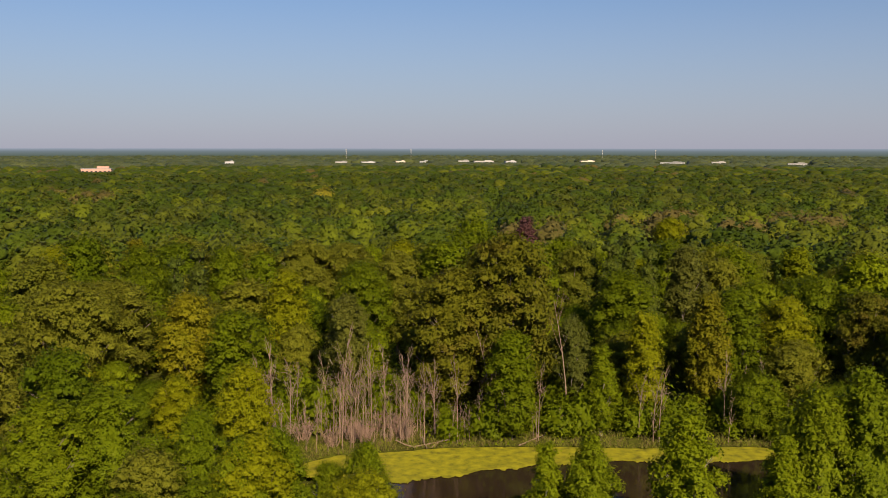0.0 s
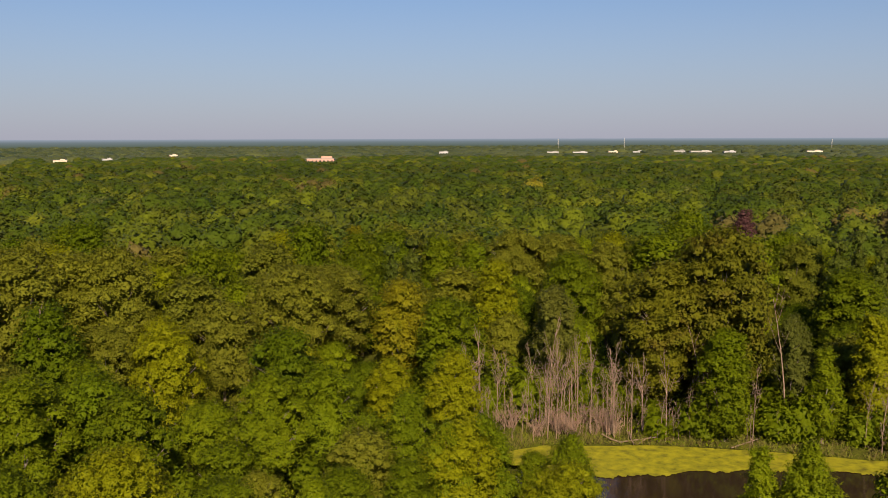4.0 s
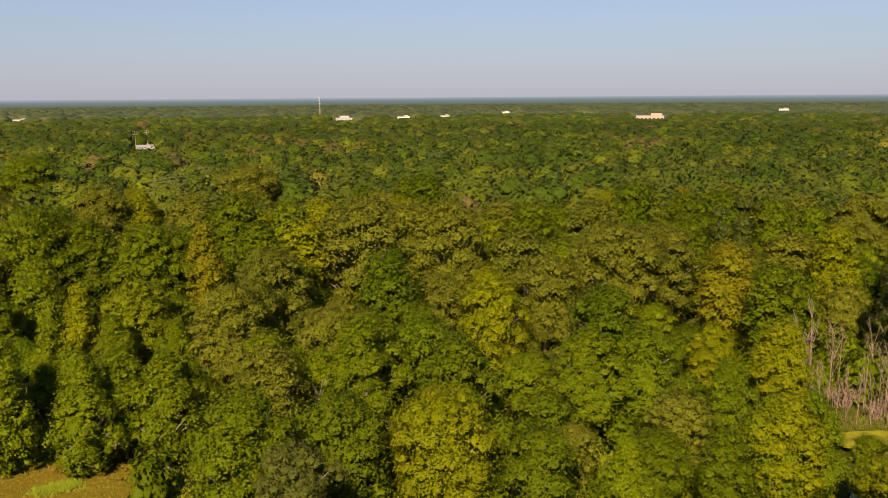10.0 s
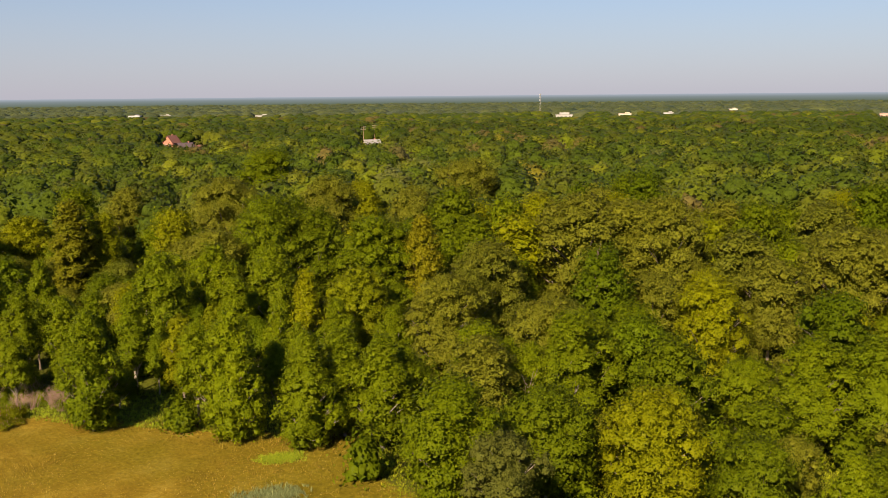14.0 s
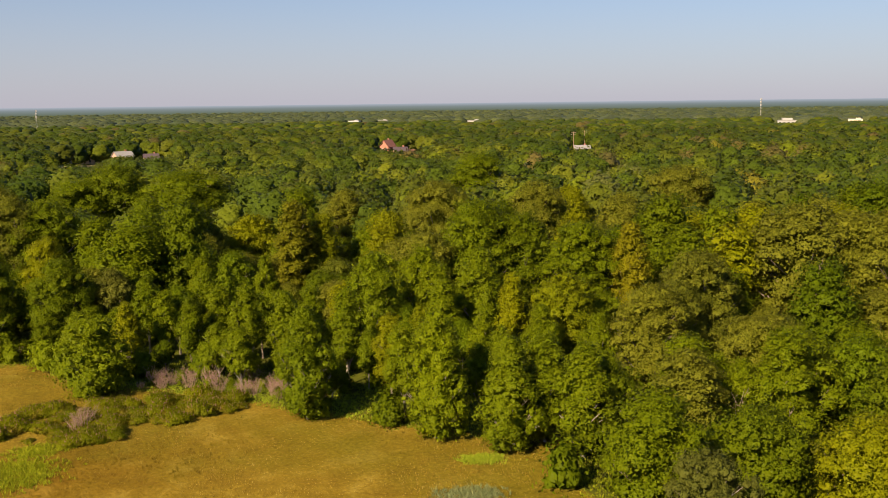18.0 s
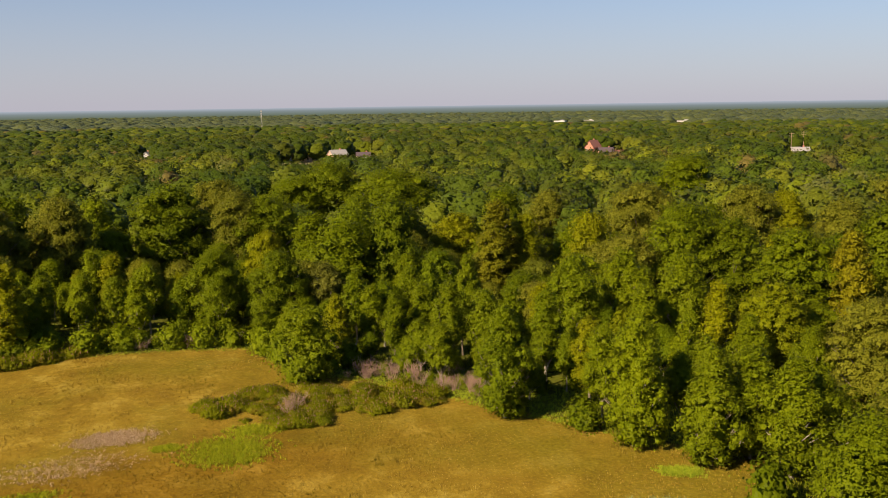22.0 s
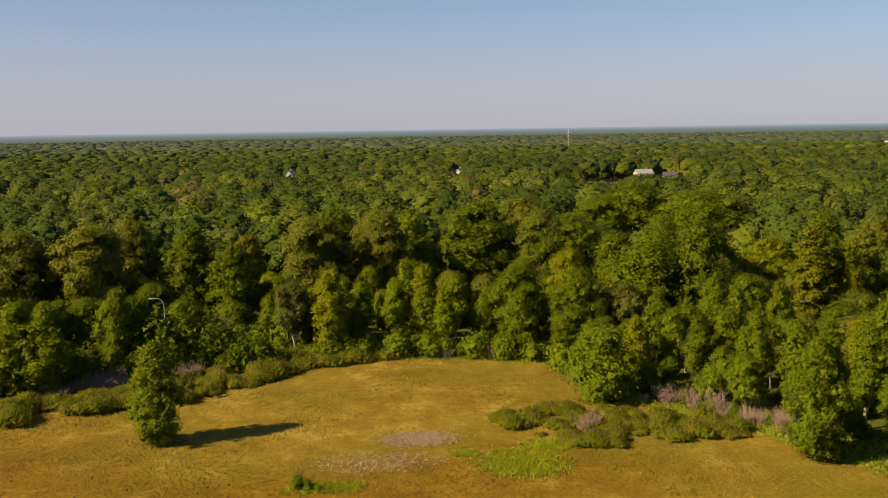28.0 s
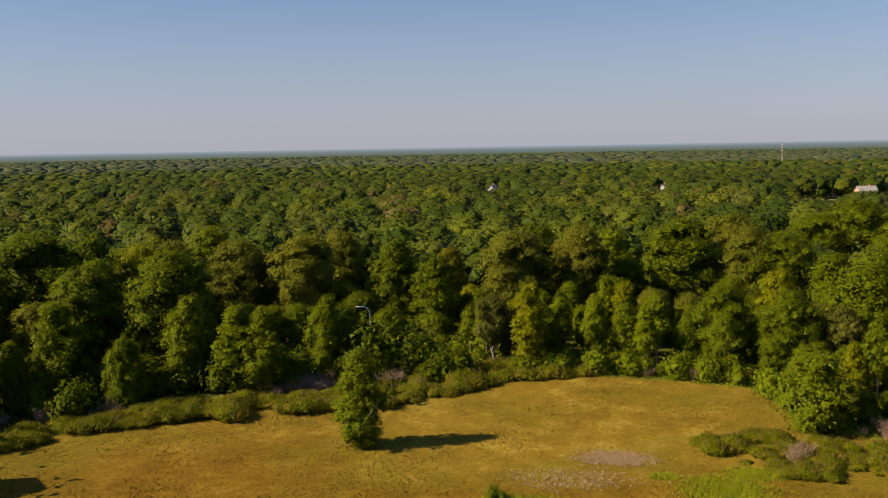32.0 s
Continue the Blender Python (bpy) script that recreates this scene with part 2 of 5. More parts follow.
BARK = bark_material("grey_brown_bark", (0.10, 0.075, 0.055), (0.26, 0.20, 0.15))
PALE_BARK = bark_material("pale_bark", (0.15, 0.12, 0.09), (0.33, 0.27, 0.205))
DEAD_BARK = bark_material("bleached_dead_wood", (0.115, 0.075, 0.050), (0.29, 0.20, 0.145))
TWIG = bark_material("pinkish_dry_twigs", (0.19, 0.115, 0.080), (0.35, 0.235, 0.165))


# ---- trees ----
def leaf_sprays(rng, centres, outward, size):
    """A small pointed leaf spray at each centre, turned mostly outward."""
    n = len(centres)
    nrm = unit(outward + rng.normal(size=(n, 3)) * 0.50 + np.array([0, 0, 0.15]))
    t = unit(np.cross(nrm, rng.normal(size=(n, 3))))
    b = np.cross(nrm, t)
    s = (size * rng.uniform(0.6, 1.4, n))[:, None]
    V = np.stack([centres - t * s * 0.75 - nrm * s * 0.15, centres + t * s * 0.55 + b * s * 0.55, centres + t * s * 0.55 * rng.uniform(0.6, 1.3, (n, 1)) - b * s * 0.55 + nrm * s * 0.1], 1)
    return V.reshape(-1, 3), np.arange(3 * n).reshape(n, 3)


def ball(level):
    bm = bmesh.new()
    bmesh.ops.create_icosphere(bm, subdivisions=level, radius=1.0)
    out = np.array([v.co[:] for v in bm.verts]), np.array([[v.index for v in f.verts] for f in bm.faces])
    bm.free()
    return out


BALLS = {1: ball(1)}
SHAPES = {  # crown base (share of the height), bough size (share of the width), bough tallness, widest level, fullness of the top
    "upright": (0.08, 0.235, 1.40, 0.34, 1.25),
    "stand": (0.27, 0.250, 1.50, 0.36, 1.15),
    "tall": (0.30, 0.230, 1.35, 0.50, 1.7),
    "broad": (0.14, 0.165, 0.78, 0.50, 2.4),
    "round": (0.09, 0.200, 0.85, 0.45, 2.0),
    "spire": (0.16, 0.150, 0.8, 0.18, 0.85),
    "cone": (0.03, 0.210, 1.4, 0.32, 1.15),
    "low": (0.00, 0.240, 0.80, 0.25, 2.2),
}


def crown_reach(shape, u):
    """The crown's half width at a level, as a share of its greatest."""
    base, size, tall, wide, full = SHAPES[shape]
    if u < wide:
        return 1 - 0.55 * ((wide - u) / wide) ** 2
    return max(0.0, 1 - ((u - wide) / (1 - wide)) ** full) ** 0.62


def crown_lobes(rng, shape, h, w, n):
    """Boughs that close the crown's outline, each a dome of smaller puffs: x, y, z, radius, half height, way out (x, y, z)."""
    base, size, tall, wide, full = SHAPES[shape]
    simple = n < 30
    boughs = n if simple else max(10, n // 6)
    us = np.linspace(0.0, 0.985, 60)
    reach = np.array([crown_reach(shape, u) for u in us]) * w * 0.5
    zs = h * (base + (1 - base) * us)
    band = np.append(reach[:-1] * np.hypot(np.diff(zs), np.diff(reach)), 0.0) * 6.283
    level = np.cumsum(band) / band.sum()
    usual = math.sqrt(band.sum() / (3.14159 * boughs)) * (1.12 + 0.6 * size)
    turn = rng.uniform(0, 6.28)
    lobes = []
    for i in range(boughs):
        u = float(np.interp((i + rng.uniform(0.1, 0.9)) / boughs, level, us))
        r = usual * rng.uniform(0.72, 1.22) / max(1.0, tall) ** 0.5
        edge = crown_reach(shape, u) * w * 0.5 * (rng.uniform(0.72, 1.20) if size > 0.205 else rng.uniform(0.90, 1.08))
        a = turn + i * 2.39996 + rng.uniform(-0.35, 0.35)
        rz = r * tall * rng.uniform(0.80, 1.10)
        off = max(0.0, edge - r * 0.86)
        z = base * h + (1 - base) * h * u
        z = min(max(z, base * h + rz * 0.6), h * rng.uniform(0.93, 1.05) - rz * 0.95)
        c = np.array([math.cos(a) * off, math.sin(a) * off, z])
        out = unit(np.array([math.cos(a) * off, math.sin(a) * off, (z - h * (base + 0.30 * (1 - base))) * 0.8 + 0.1 * h]))
        if simple:
            lobes.append((*c, r, rz, *out))
            continue
        puffs = 6
        roll = rng.uniform(0, 6.28)
        for k in range(puffs):
            up = 0.92 - 1.35 * (k + 0.5) / puffs
            b = roll + k * 2.39996
            side = math.sqrt(1 - up * up)
            d = unit(np.array([math.cos(b) * side, math.sin(b) * side, up]) + out * 0.55 + rng.normal(size=3) * 0.15)
            q = r * rng.uniform(0.30, 0.56)
            p = c + d * np.array([r - q * 0.90, r - q * 0.95, rz - q * 0.95 * min(1, tall)])
            lobes.append((*p, q, q * min(1.0, tall), *unit(d + out * 0.5)))
    return lobes


def crown_mass(rng, shape, h, w, rings, seg, share):
    """The closed inner mass of a crown, uneven all round."""
    base = SHAPES[shape][0]
    us = [0.06 + 0.86 * k / (rings - 1) for k in range(rings)]
    V = []
    ph = rng.uniform(0, 6.28, 3)
    for u in us:
        for k in range(seg):
            a = 6.28318 * (k + 0.5 * (us.index(u) % 2)) / seg
            r = crown_reach(shape, u) * w * 0.5 * share * (1 + 0.10 * math.sin(3 * a + ph[0] + 4 * u) + 0.08 * math.sin(2 * a + ph[1]) + rng.uniform(-0.07, 0.07))
            V.append((math.cos(a) * r, math.sin(a) * r, h * (base + (1 - base) * u) + rng.uniform(-0.02, 0.02) * h))
    V += [(0, 0, base * h + 0.03 * h), (0, 0, h * 0.955)]
    Fc = []
    for j in range(rings - 1):
        for k in range(seg):
            p, q = j * seg + k, j * seg + (k + 1) % seg
            Fc += [(p, q, q + seg), (p, q + seg, p + seg)]
    n = rings * seg
    for k in range(seg):
        Fc += [(n, (k + 1) % seg, k), (n + 1, n - seg + k, n - seg + (k + 1) % seg)]
    return np.array(V), np.array(Fc)


def crown_mesh(rng, shape, h, w, lobes, leaves, size, core=0.66, rings=6, seg=9, share=0.50, fuzz=1.24):
    """Corners, triangles, smoothness and ways out of a crown: an inner mass, puffs on it, and leaf sprays all over them."""
    L = np.array(lobes)
    bv, bf = BALLS[1]
    v, f = crown_mass(rng, shape, h, w, rings, seg, share)
    centre = np.array([0, 0, h * (0.35 + 0.5 * SHAPES[shape][0])])
    VV, FF, OO, n0 = [v], [f], [unit((v - centre) / np.array([w, w, h]))], len(v)
    for x, y, z, r, rz, ox, oy, oz in L:
        v = bv * rng.uniform(0.86, 1.14, (len(bv), 1)) * np.array([r, r, rz]) * core
        a = rng.uniform(0, 6.28)
        v = v @ np.array([[math.cos(a), -math.sin(a), 0], [math.sin(a), math.cos(a), 0], [0, 0, 1]]).T
        VV.append(v + np.array([x, y, z]))
        OO.append(unit(unit(v) * 0.8 + np.array([ox, oy, oz]) * 0.6))
        FF.append(bf + n0)
        n0 += len(bv)
    smooth = [np.ones(sum(len(f) for f in FF), dtype=bool)]
    if leaves:
        area = L[:, 3] * L[:, 4]
        k = int(leaves * 0.88)
        li = rng.choice(len(L), k, p=area / area.sum())
        outer = L[li, 5:8]
        d = unit(rng.normal(size=(k, 3)) + np.array([0, 0, 0.25]) + outer * 0.85)
        p = L[li, :3] + d * np.stack([L[li, 3], L[li, 3], L[li, 4]], 1) * (core + (fuzz - core) * rng.uniform(0, 1, (k, 1)) ** 0.7 + 0.85 * rng.uniform(0, 1, (k, 1)) ** 5)
        o = unit(d * 0.55 + outer * 0.5 + unit((p - centre) / np.array([w, w, h])) * 0.5 + rng.normal(size=(k, 3)) * 0.15)
        # The rest covers the inner mass where it shows between the puffs.
        tri = VV[0][FF[0]]
        ar = np.linalg.norm(np.cross(tri[:, 1] - tri[:, 0], tri[:, 2] - tri[:, 0]), axis=1)
        ti = rng.choice(len(tri), leaves - k, p=ar / ar.sum())
        r1, r2 = np.sqrt(rng.uniform(0, 1, (leaves - k, 1))), rng.uniform(0, 1, (leaves - k, 1))
        p2 = tri[ti, 0] * (1 - r1) + tri[ti, 1] * r1 * (1 - r2) + tri[ti, 2] * r1 * r2
        o2 = unit((p2 - centre) / np.array([w, w, h]))
        p2 = p2 + o2 * w * rng.uniform(0.0, 0.10, (leaves - k, 1))
        p, o = np.concatenate([p, p2]), np.concatenate([o, o2])
        V, Q = leaf_sprays(rng, p, o, size)
        VV.append(V)
        OO.append(np.repeat(o, 3, axis=0))
        FF.append(Q + n0)
        smooth.append(np.zeros(leaves, dtype=bool))
    return np.concatenate(VV), np.concatenate(FF), np.concatenate(smooth), np.concatenate(OO)


def leafy(me, outs):
    """Notes on a crown which way its foliage faces, clump by clump."""
    me.attributes.new("outward", "FLOAT_VECTOR", "POINT").data.foreach_set("vector", np.asarray(outs, dtype=np.float32).ravel())
    return me


def tree_skeleton(rng, lobes, h, w, girth, every=4, lean=0.03):
    path, k = [], 7
    ox, oy = rng.normal(size=2) * lean * h
    for i in range(k + 1):
        u = i / k
        path.append((ox * u * u + math.sin(u * 5 + ox) * 0.012 * h, oy * u * u, h * 0.86 * u - 0.25 * (u == 0), girth * (1.25 if i == 0 else 1.0) * (1 - 0.88 * u)))
    limbs = [path]
    for x, y, z, r, rz, *out in lobes[::every]:
        zb = max(0.12 * h, z - 0.55 * math.hypot(x, y) - 0.16 * h)
        u = min(0.95, zb / (0.86 * h))
        s = (ox * u * u + math.sin(u * 5 + ox) * 0.012 * h, oy * u * u, zb)
        g = girth * (1 - 0.88 * u) * 0.55
        mid = ((s[0] + x) * 0.5 + rng.normal() * 0.15, (s[1] + y) * 0.5 + rng.normal() * 0.15, s[2] * 0.4 + z * 0.6 - 0.2)
        limbs.append([(*s, g), (*mid, g * 0.65), (x, y, z, g * 0.35)])
        for _ in range(2):
            d = unit(rng.normal(size=3) + np.array([0, 0, 0.6])) * r * 0.85
            limbs.append([(*mid, g * 0.45), (x + d[0], y + d[1], z + d[2] * 0.9, g * 0.12)])
    return tubes(limbs, 5)


def make_tree(name, kind, shape, h, w, n_lobes, leaves, size, seed, bark, girth=None, label="", category="tree"):
    rng = np.random.default_rng(seed)
    root = empty(name)
    lobes = crown_lobes(rng, shape, h, w, n_lobes)
    V, Fc = tree_skeleton(rng, lobes, h, w, girth or 0.016 * h, 4 if leaves > 2400 else 7)
    part("trunk", mesh_of("trunk", V, Fc, [bark], smooth=True), root)
    V, Fc, smooth, outs = crown_mesh(rng, shape, h, w, lobes, leaves, size)
    part("crown", leafy(mesh_of("crown", V, Fc, [LEAF[kind]], smooth=smooth), outs), root)
    return tagged(root, label, category), h, w


NAMES = {  # kind: plain name, label, category, group
    "c": ("cottonwood_tree", "fresh green cottonwood with loose upright leafy crown", "tree", "cottonwoods round the clearing"),
    "o": ("oak_tree", "broad olive-green oak in the dense woods", "tree", "oaks of the woods"),
    "m": ("maple_tree", "deep green maple with dense rounded crown", "tree", "maples of the woods"),
    "y": ("ash_tree", "yellow-green ash with sunlit airy crown", "tree", "ashes of the woods"),
    "g": ("locust_tree", "locust with golden yellow turning leaves", "tree", "turning locusts"),
    "p": ("poplar_tree", "pale silver-green poplar with slim pale trunk", "tree", "pale poplars"),
    "b": ("old_oak_tree", "large old oak with bronze olive crown", "tree", "old oaks at the pond"),
    "e": ("pine_tree", "dark green pine with pointed crown among deciduous trees", "tree", "pines of the woods"),
    "r": ("plum_tree", "wine-red ornamental tree among green crowns", "tree", ""),
}
LIBRARY = {}


def growth(kind, shape, fine, i, slim):
    """A growth of a kind and slenderness (width to height), built when first wanted."""
    key = (kind, shape, fine, i, slim)
    if key not in LIBRARY:
        name, label, cat, group = NAMES[kind]
        h = {"upright": 12, "stand": 12, "broad": 17, "round": 15, "low": 7, "tall": 16, "cone": 12, "spire": 19}[shape]
        w = h * slim
        lobes, leaves, size = {"upright": (210, 12000, 0.155), "stand": (150, 7600, 0.155), "broad": (264, 15000, 0.22), "round": (198, 11500, 0.205), "low": (108, 5400, 0.15), "tall": (168, 8400, 0.175), "cone": (210, 11500, 0.15), "spire": (108, 6500, 0.21)}[shape]
        leaves = int(leaves * 1.3 * (0.55 + 0.65 * slim))
        if not fine:
            lobes, leaves, size = int(lobes * 0.6), int(leaves * 0.5), size * 1.32
        t, h, w = make_tree(name, kind, shape, h, w, lobes, leaves, size, 31 * len(LIBRARY) + 12, PALE_BARK if kind in "cp" else BARK, label=label, category=cat)
        LIBRARY[key] = [tagged(t, group=group), h, w, False]
    return LIBRARY[key]


PLANTED = []      # x, y, radius, height of each tree that stands
tree_rng = np.random.default_rng(5)


def plant(kind, shape, az, dist, h, w, fine=True):
    slim = min((0.36, 0.46, 0.58, 0.72, 0.9), key=lambda k: abs(math.log(k * h / w)))
    g = growth(kind, shape, fine, int(tree_rng.integers(3 if kind in "comy" else 1)), slim)
    p = polar(az, dist)
    m = Matrix.Translation(p) @ Matrix.Rotation(tree_rng.uniform(0, 6.283), 4, "Z") @ Matrix.Diagonal((w / g[2], w / g[2], h / g[1], 1))
    if g[3]:
        t = copy_thing(g[0], m)
    else:
        t = g[0]
        t.matrix_basis = m
        g[3] = True
    shade = float(tree_rng.uniform(0.15, 0.95) if fine else tree_rng.uniform(0, 0.99))
    for c in t.children:
        c.color = (shade, 0, 0, 1)
    PLANTED.append((p.x, p.y, w * 0.5, h))


# ---- the plan ----
# Landmark trees: azimuth, distance, height, width.
POND_FRONT = [(23.6, 97, 12, 9.5), (20.3, 99, 12, 9.0), (15.1, 94, 10, 7.1), (-6.4, 82, 10, 3.8), (-9.2, 82, 11, 5.4), (-14.9, 84, 13, 6.6), (-22.2, 90, 14, 7.5), (-24.8, 92, 13.5, 7.5), (-20.4, 86, 11, 4.3), (-9.7, 117, 14, 5.0), (21.0, 74, 9, 4.8), (10.1, 85.5, 8.8, 5.5), (7.2, 87.6, 6.2, 5.0), (4.9, 84.4, 7.6, 4.6), (12.6, 83.7, 10.0, 6.5)]
STAND_MID = [(40.4, 95, 14, 8.5), (38.0, 96, 13.5, 8), (43.6, 91, 12, 7.3), (48.4, 95, 12, 8.9), (42.0, 97, 12, 9.0), (37.4, 99, 13, 9), (52.5, 121, 13, 8.2), (49.0, 116, 13, 7.8), (59.7, 134, 13, 8.2), (56.4, 132, 13, 8.1), (62.9, 128, 13, 7.8), (49.8, 92, 13.5, 6.8), (52.2, 96, 12, 6)]
STAND_BACK = [(77.1, 150, 11, 5.0), (73.1, 154, 12, 5.2), (75.4, 136, 11, 4.8), (66.7, 121, 12, 5.1), (63.5, 131, 12.5, 5.0), (61.0, 140, 12, 5.4), (58.6, 126, 12, 4.8), (69.4, 149, 12, 5.0), (92.3, 154, 11, 4.8), (89.3, 150, 10, 4.0), (84.5, 149, 10.5, 5.9), (76.4, 140, 12, 4.8), (73.0, 146, 12, 5.0), (70.6, 127, 12, 4.8), (64.6, 118, 12.5, 4.4), (72.2, 131, 11, 4.4)]
ROAD_ROW = [(120.8, 137, 12, 8.5), (124.4, 146, 13, 7.6), (126.8, 145, 13, 7.6), (117.1, 146, 12, 7.0), (114.3, 142, 12, 6.1), (112.7, 140, 13, 6.1), (108.9, 147, 11, 6.0), (107.8, 147, 9.5, 4.4)]
CLEARING_EDGE = [(107.0, 111.4, 12.3, 6.2), (67.2, 105.5, 13.1, 7.2), (59.1, 97.1, 14.2, 7.4), (54.5, 93.2, 11.2, 7.2)]
ASHES = [(11.7, 84, 10, 7.9), (5.1, 76, 9, 7.7), (16.2, 114, 13, 9.1), (12.2, 105, 12, 7.1), (9.6, 145, 17, 7.9), (-13.6, 280, 16, 11.8), (-20.2, 150, 17, 10.9), (-12.2, 120, 15, 5.1), (32.7, 78, 11, 10.3), (29.6, 114, 14, 9.5), (49.3, 99, 12, 7.8), (50.5, 208, 17, 7.5), (53.2, 224, 18, 15.3), (50.9, 218, 17, 9.2), (70.1, 197, 18, 16.9), (65.8, 170, 16, 6.2), (96.3, 148, 13, 5.1), (81.6, 165, 15, 8.0), (118.6, 273, 20, 17)]
OAKS = [(22.0, 140, 17, 15), (19.6, 144, 16.5, 13), (1.4, 141, 16, 7.7), (8.6, 183, 18, 13), (6.0, 186, 17.5, 12), (2.9, 162, 18, 9.8), (-8.1, 173, 18, 9.4), (37.3, 142, 19.5, 15), (34.6, 146, 20, 16), (32.3, 143, 19, 13), (43.0, 123, 16.5, 11), (45.8, 112, 14.5, 11), (43.5, 88, 12, 7.6), (39.3, 103, 13, 10.5), (52.9, 185, 19, 12.3), (44.2, 232, 20, 18), (58.8, 197, 19, 15.8), (44.5, 117, 14, 9.4)]
OAKS_WEST = [(84.4, 224, 17, 15), (64.4, 210, 17, 8.9), (97.1, 180, 20, 13.5), (93.1, 186, 20.5, 14), (83.3, 193, 18, 10.5), (113.9, 187, 19, 15), (110.2, 182, 18, 13.2), (107.8, 211, 18, 12.7)]
MAPLES = [(12.8, 119, 16, 8.0), (17.9, 154, 17, 9.3), (5.0, 155, 17, 11.2), (-17.4, 135, 17, 8.2), (-10.9, 150, 17, 10.9), (-4.2, 114, 13, 6.1), (15.2, 78, 8.5, 4.8), (50.1, 148, 17, 13.4), (18.0, 166, 17, 10.0), (56.4, 157, 17, 12.8), (53.6, 158, 17, 12.4), (45.3, 75, 11, 8.0), (56.4, 289, 20, 20)]
MAPLES_WEST = [(84.7, 152, 12, 8.4), (81.0, 147, 12, 8.2), (81.6, 194, 18, 16), (79.6, 260, 17, 20), (73.9, 248, 17, 17), (87.1, 198, 18, 14.4), (77.7, 262, 17, 18), (86.5, 163, 14, 8.4), (79.4, 142, 13, 7.9), (117.9, 163, 17, 12.8), (125.2, 188, 16, 15), (122.7, 166, 15, 10.7), (104.4, 181, 16, 10.3), (102.0, 172, 14, 9)]
TURNING = [(15.4, 132, 16, 9.4), (18.2, 197, 18, 7.1), (-15.9, 128, 14, 4.7), (47.1, 146, 14.5, 4.8), (67.6, 167, 16, 6.1), (101.1, 199, 15, 7.2)]
PALE = [(6.0, 122, 17, 6.4), (-14.5, 168, 18, 7.1), (-7.9, 119, 14, 4.4), (42.1, 69, 10, 7.0), (78.2, 147, 12, 5.4), (98.6, 151, 12, 6.8)]
OLD_OAKS = [(-0.6, 122, 20.5, 12), (-4.0, 124, 20.5, 11), (-24.5, 136, 14, 7.4)]

for rows, kind, shape in ((POND_FRONT, "c", "upright"), (STAND_MID, "c", "upright"), (STAND_BACK, "c", "stand"), (ROAD_ROW, "c", "upright"), (CLEARING_EDGE, "c", "cone"),
                          (ASHES, "y", "round"), (OAKS, "o", "broad"), (OAKS_WEST, "o", "broad"), (MAPLES, "m", "round"), (MAPLES_WEST, "m", "round"),
                          (TURNING, "g", "round"), (PALE, "p", "tall"), (OLD_OAKS, "b", "broad"), ([(-5.0, 250, 17.5, 6.6)], "r", "round"),
                          ([(-10.1, 168, 19, 6), (-12.4, 166, 18.5, 6), (-8.8, 172, 19, 6), (14.8, 160, 19, 6), (16.0, 158, 18, 5.5), (-11.2, 176, 19.5, 6)], "e", "spire")):
    for az, dist, h, w in rows:
        plant(kind, shape, az, dist, h, w)
plant("c", "low", 79.5, 122.7, 9.8, 8.8)
LANDMARKS = np.array(PLANTED)
L_DIST = np.hypot(LANDMARKS[:, 0], LANDMARKS[:, 1])
L_AZ = np.degrees(np.arctan2(-LANDMARKS[:, 0], LANDMARKS[:, 1]))
L_HALF = np.degrees(LANDMARKS[:, 2] / L_DIST)

# Clearing, pond and road as outlines in azimuth and distance.
CLEARING = [(132, 122), (127.7, 125), (121.6, 131), (115, 132.5), (109.6, 135), (104.7, 138), (97.6, 144.5), (93, 146), (83.1, 142), (80.5, 127), (77.5, 124), (73.9, 119), (68.3, 110), (60, 101), (56, 98), (51.4, 104), (50.5, 84), (45, 76), (43, 66), (38, 60), (20, 55), (-30, 50)]
CLEAR_AZ, CLEAR_D = np.array(CLEARING[::-1], dtype=float).T
POND = [(11, 104), (8.9, 107), (6.5, 109.5), (1.2, 111), (-5.9, 112.5), (-12, 113.5), (-18.7, 118), (-24, 117), (-30, 112)]
POND_AZ, POND_D = np.array(POND[::-1], dtype=float).T
WAREHOUSES = [(6.2, 1900, 30, 11), (4.6, 1950, 38, 10), (2.6, 1980, 30, 11), (1.2, 1950, 26, 11), (-1.2, 2000, 30, 12), (-2.4, 2000, 58, 11), (-4.0, 1980, 30, 11), (-8.6, 2050, 40, 11), (-13.6, 1900, 60, 10.5), (-16.2, 1950, 36, 11), (-20.5, 1850, 44, 10.5), (12.8, 1800, 22, 13), (34.9, 1400, 24, 10), (32.4, 1450, 18, 10), (56.5, 1500, 26, 10), (62.0, 1560, 20, 11), (63.7, 1600, 24, 10), (28.8, 1700, 20, 11)]
# What must stay open to view: azimuth, distance, half width (degrees), height, share of it that may be hidden.
BUILDINGS = [(61.7, 640, 0.55, 12.5, 0.35), (60.7, 634, 0.8, 7, 0.45), (77.1, 622, 0.9, 8, 0.45), (75.3, 620, 0.8, 6, 0.5), (79.4, 600, 1.2, 3, 0.2), (50.1, 620, 0.5, 8, 0.5), (38.2, 1290, 0.9, 11, 0.5), (20.2, 1260, 0.9, 12, 0.5), (98.3, 640, 0.3, 9, 0.6), (120.8, 640, 0.35, 9, 0.6), (88.1, 640, 0.3, 9, 0.6), (106.1, 158, 0.55, 11, 0.5)]
BUILDINGS += [(a, d, math.degrees(w / 2 / d) + 0.1, h, 0.55) for a, d, w, h in WAREHOUSES]


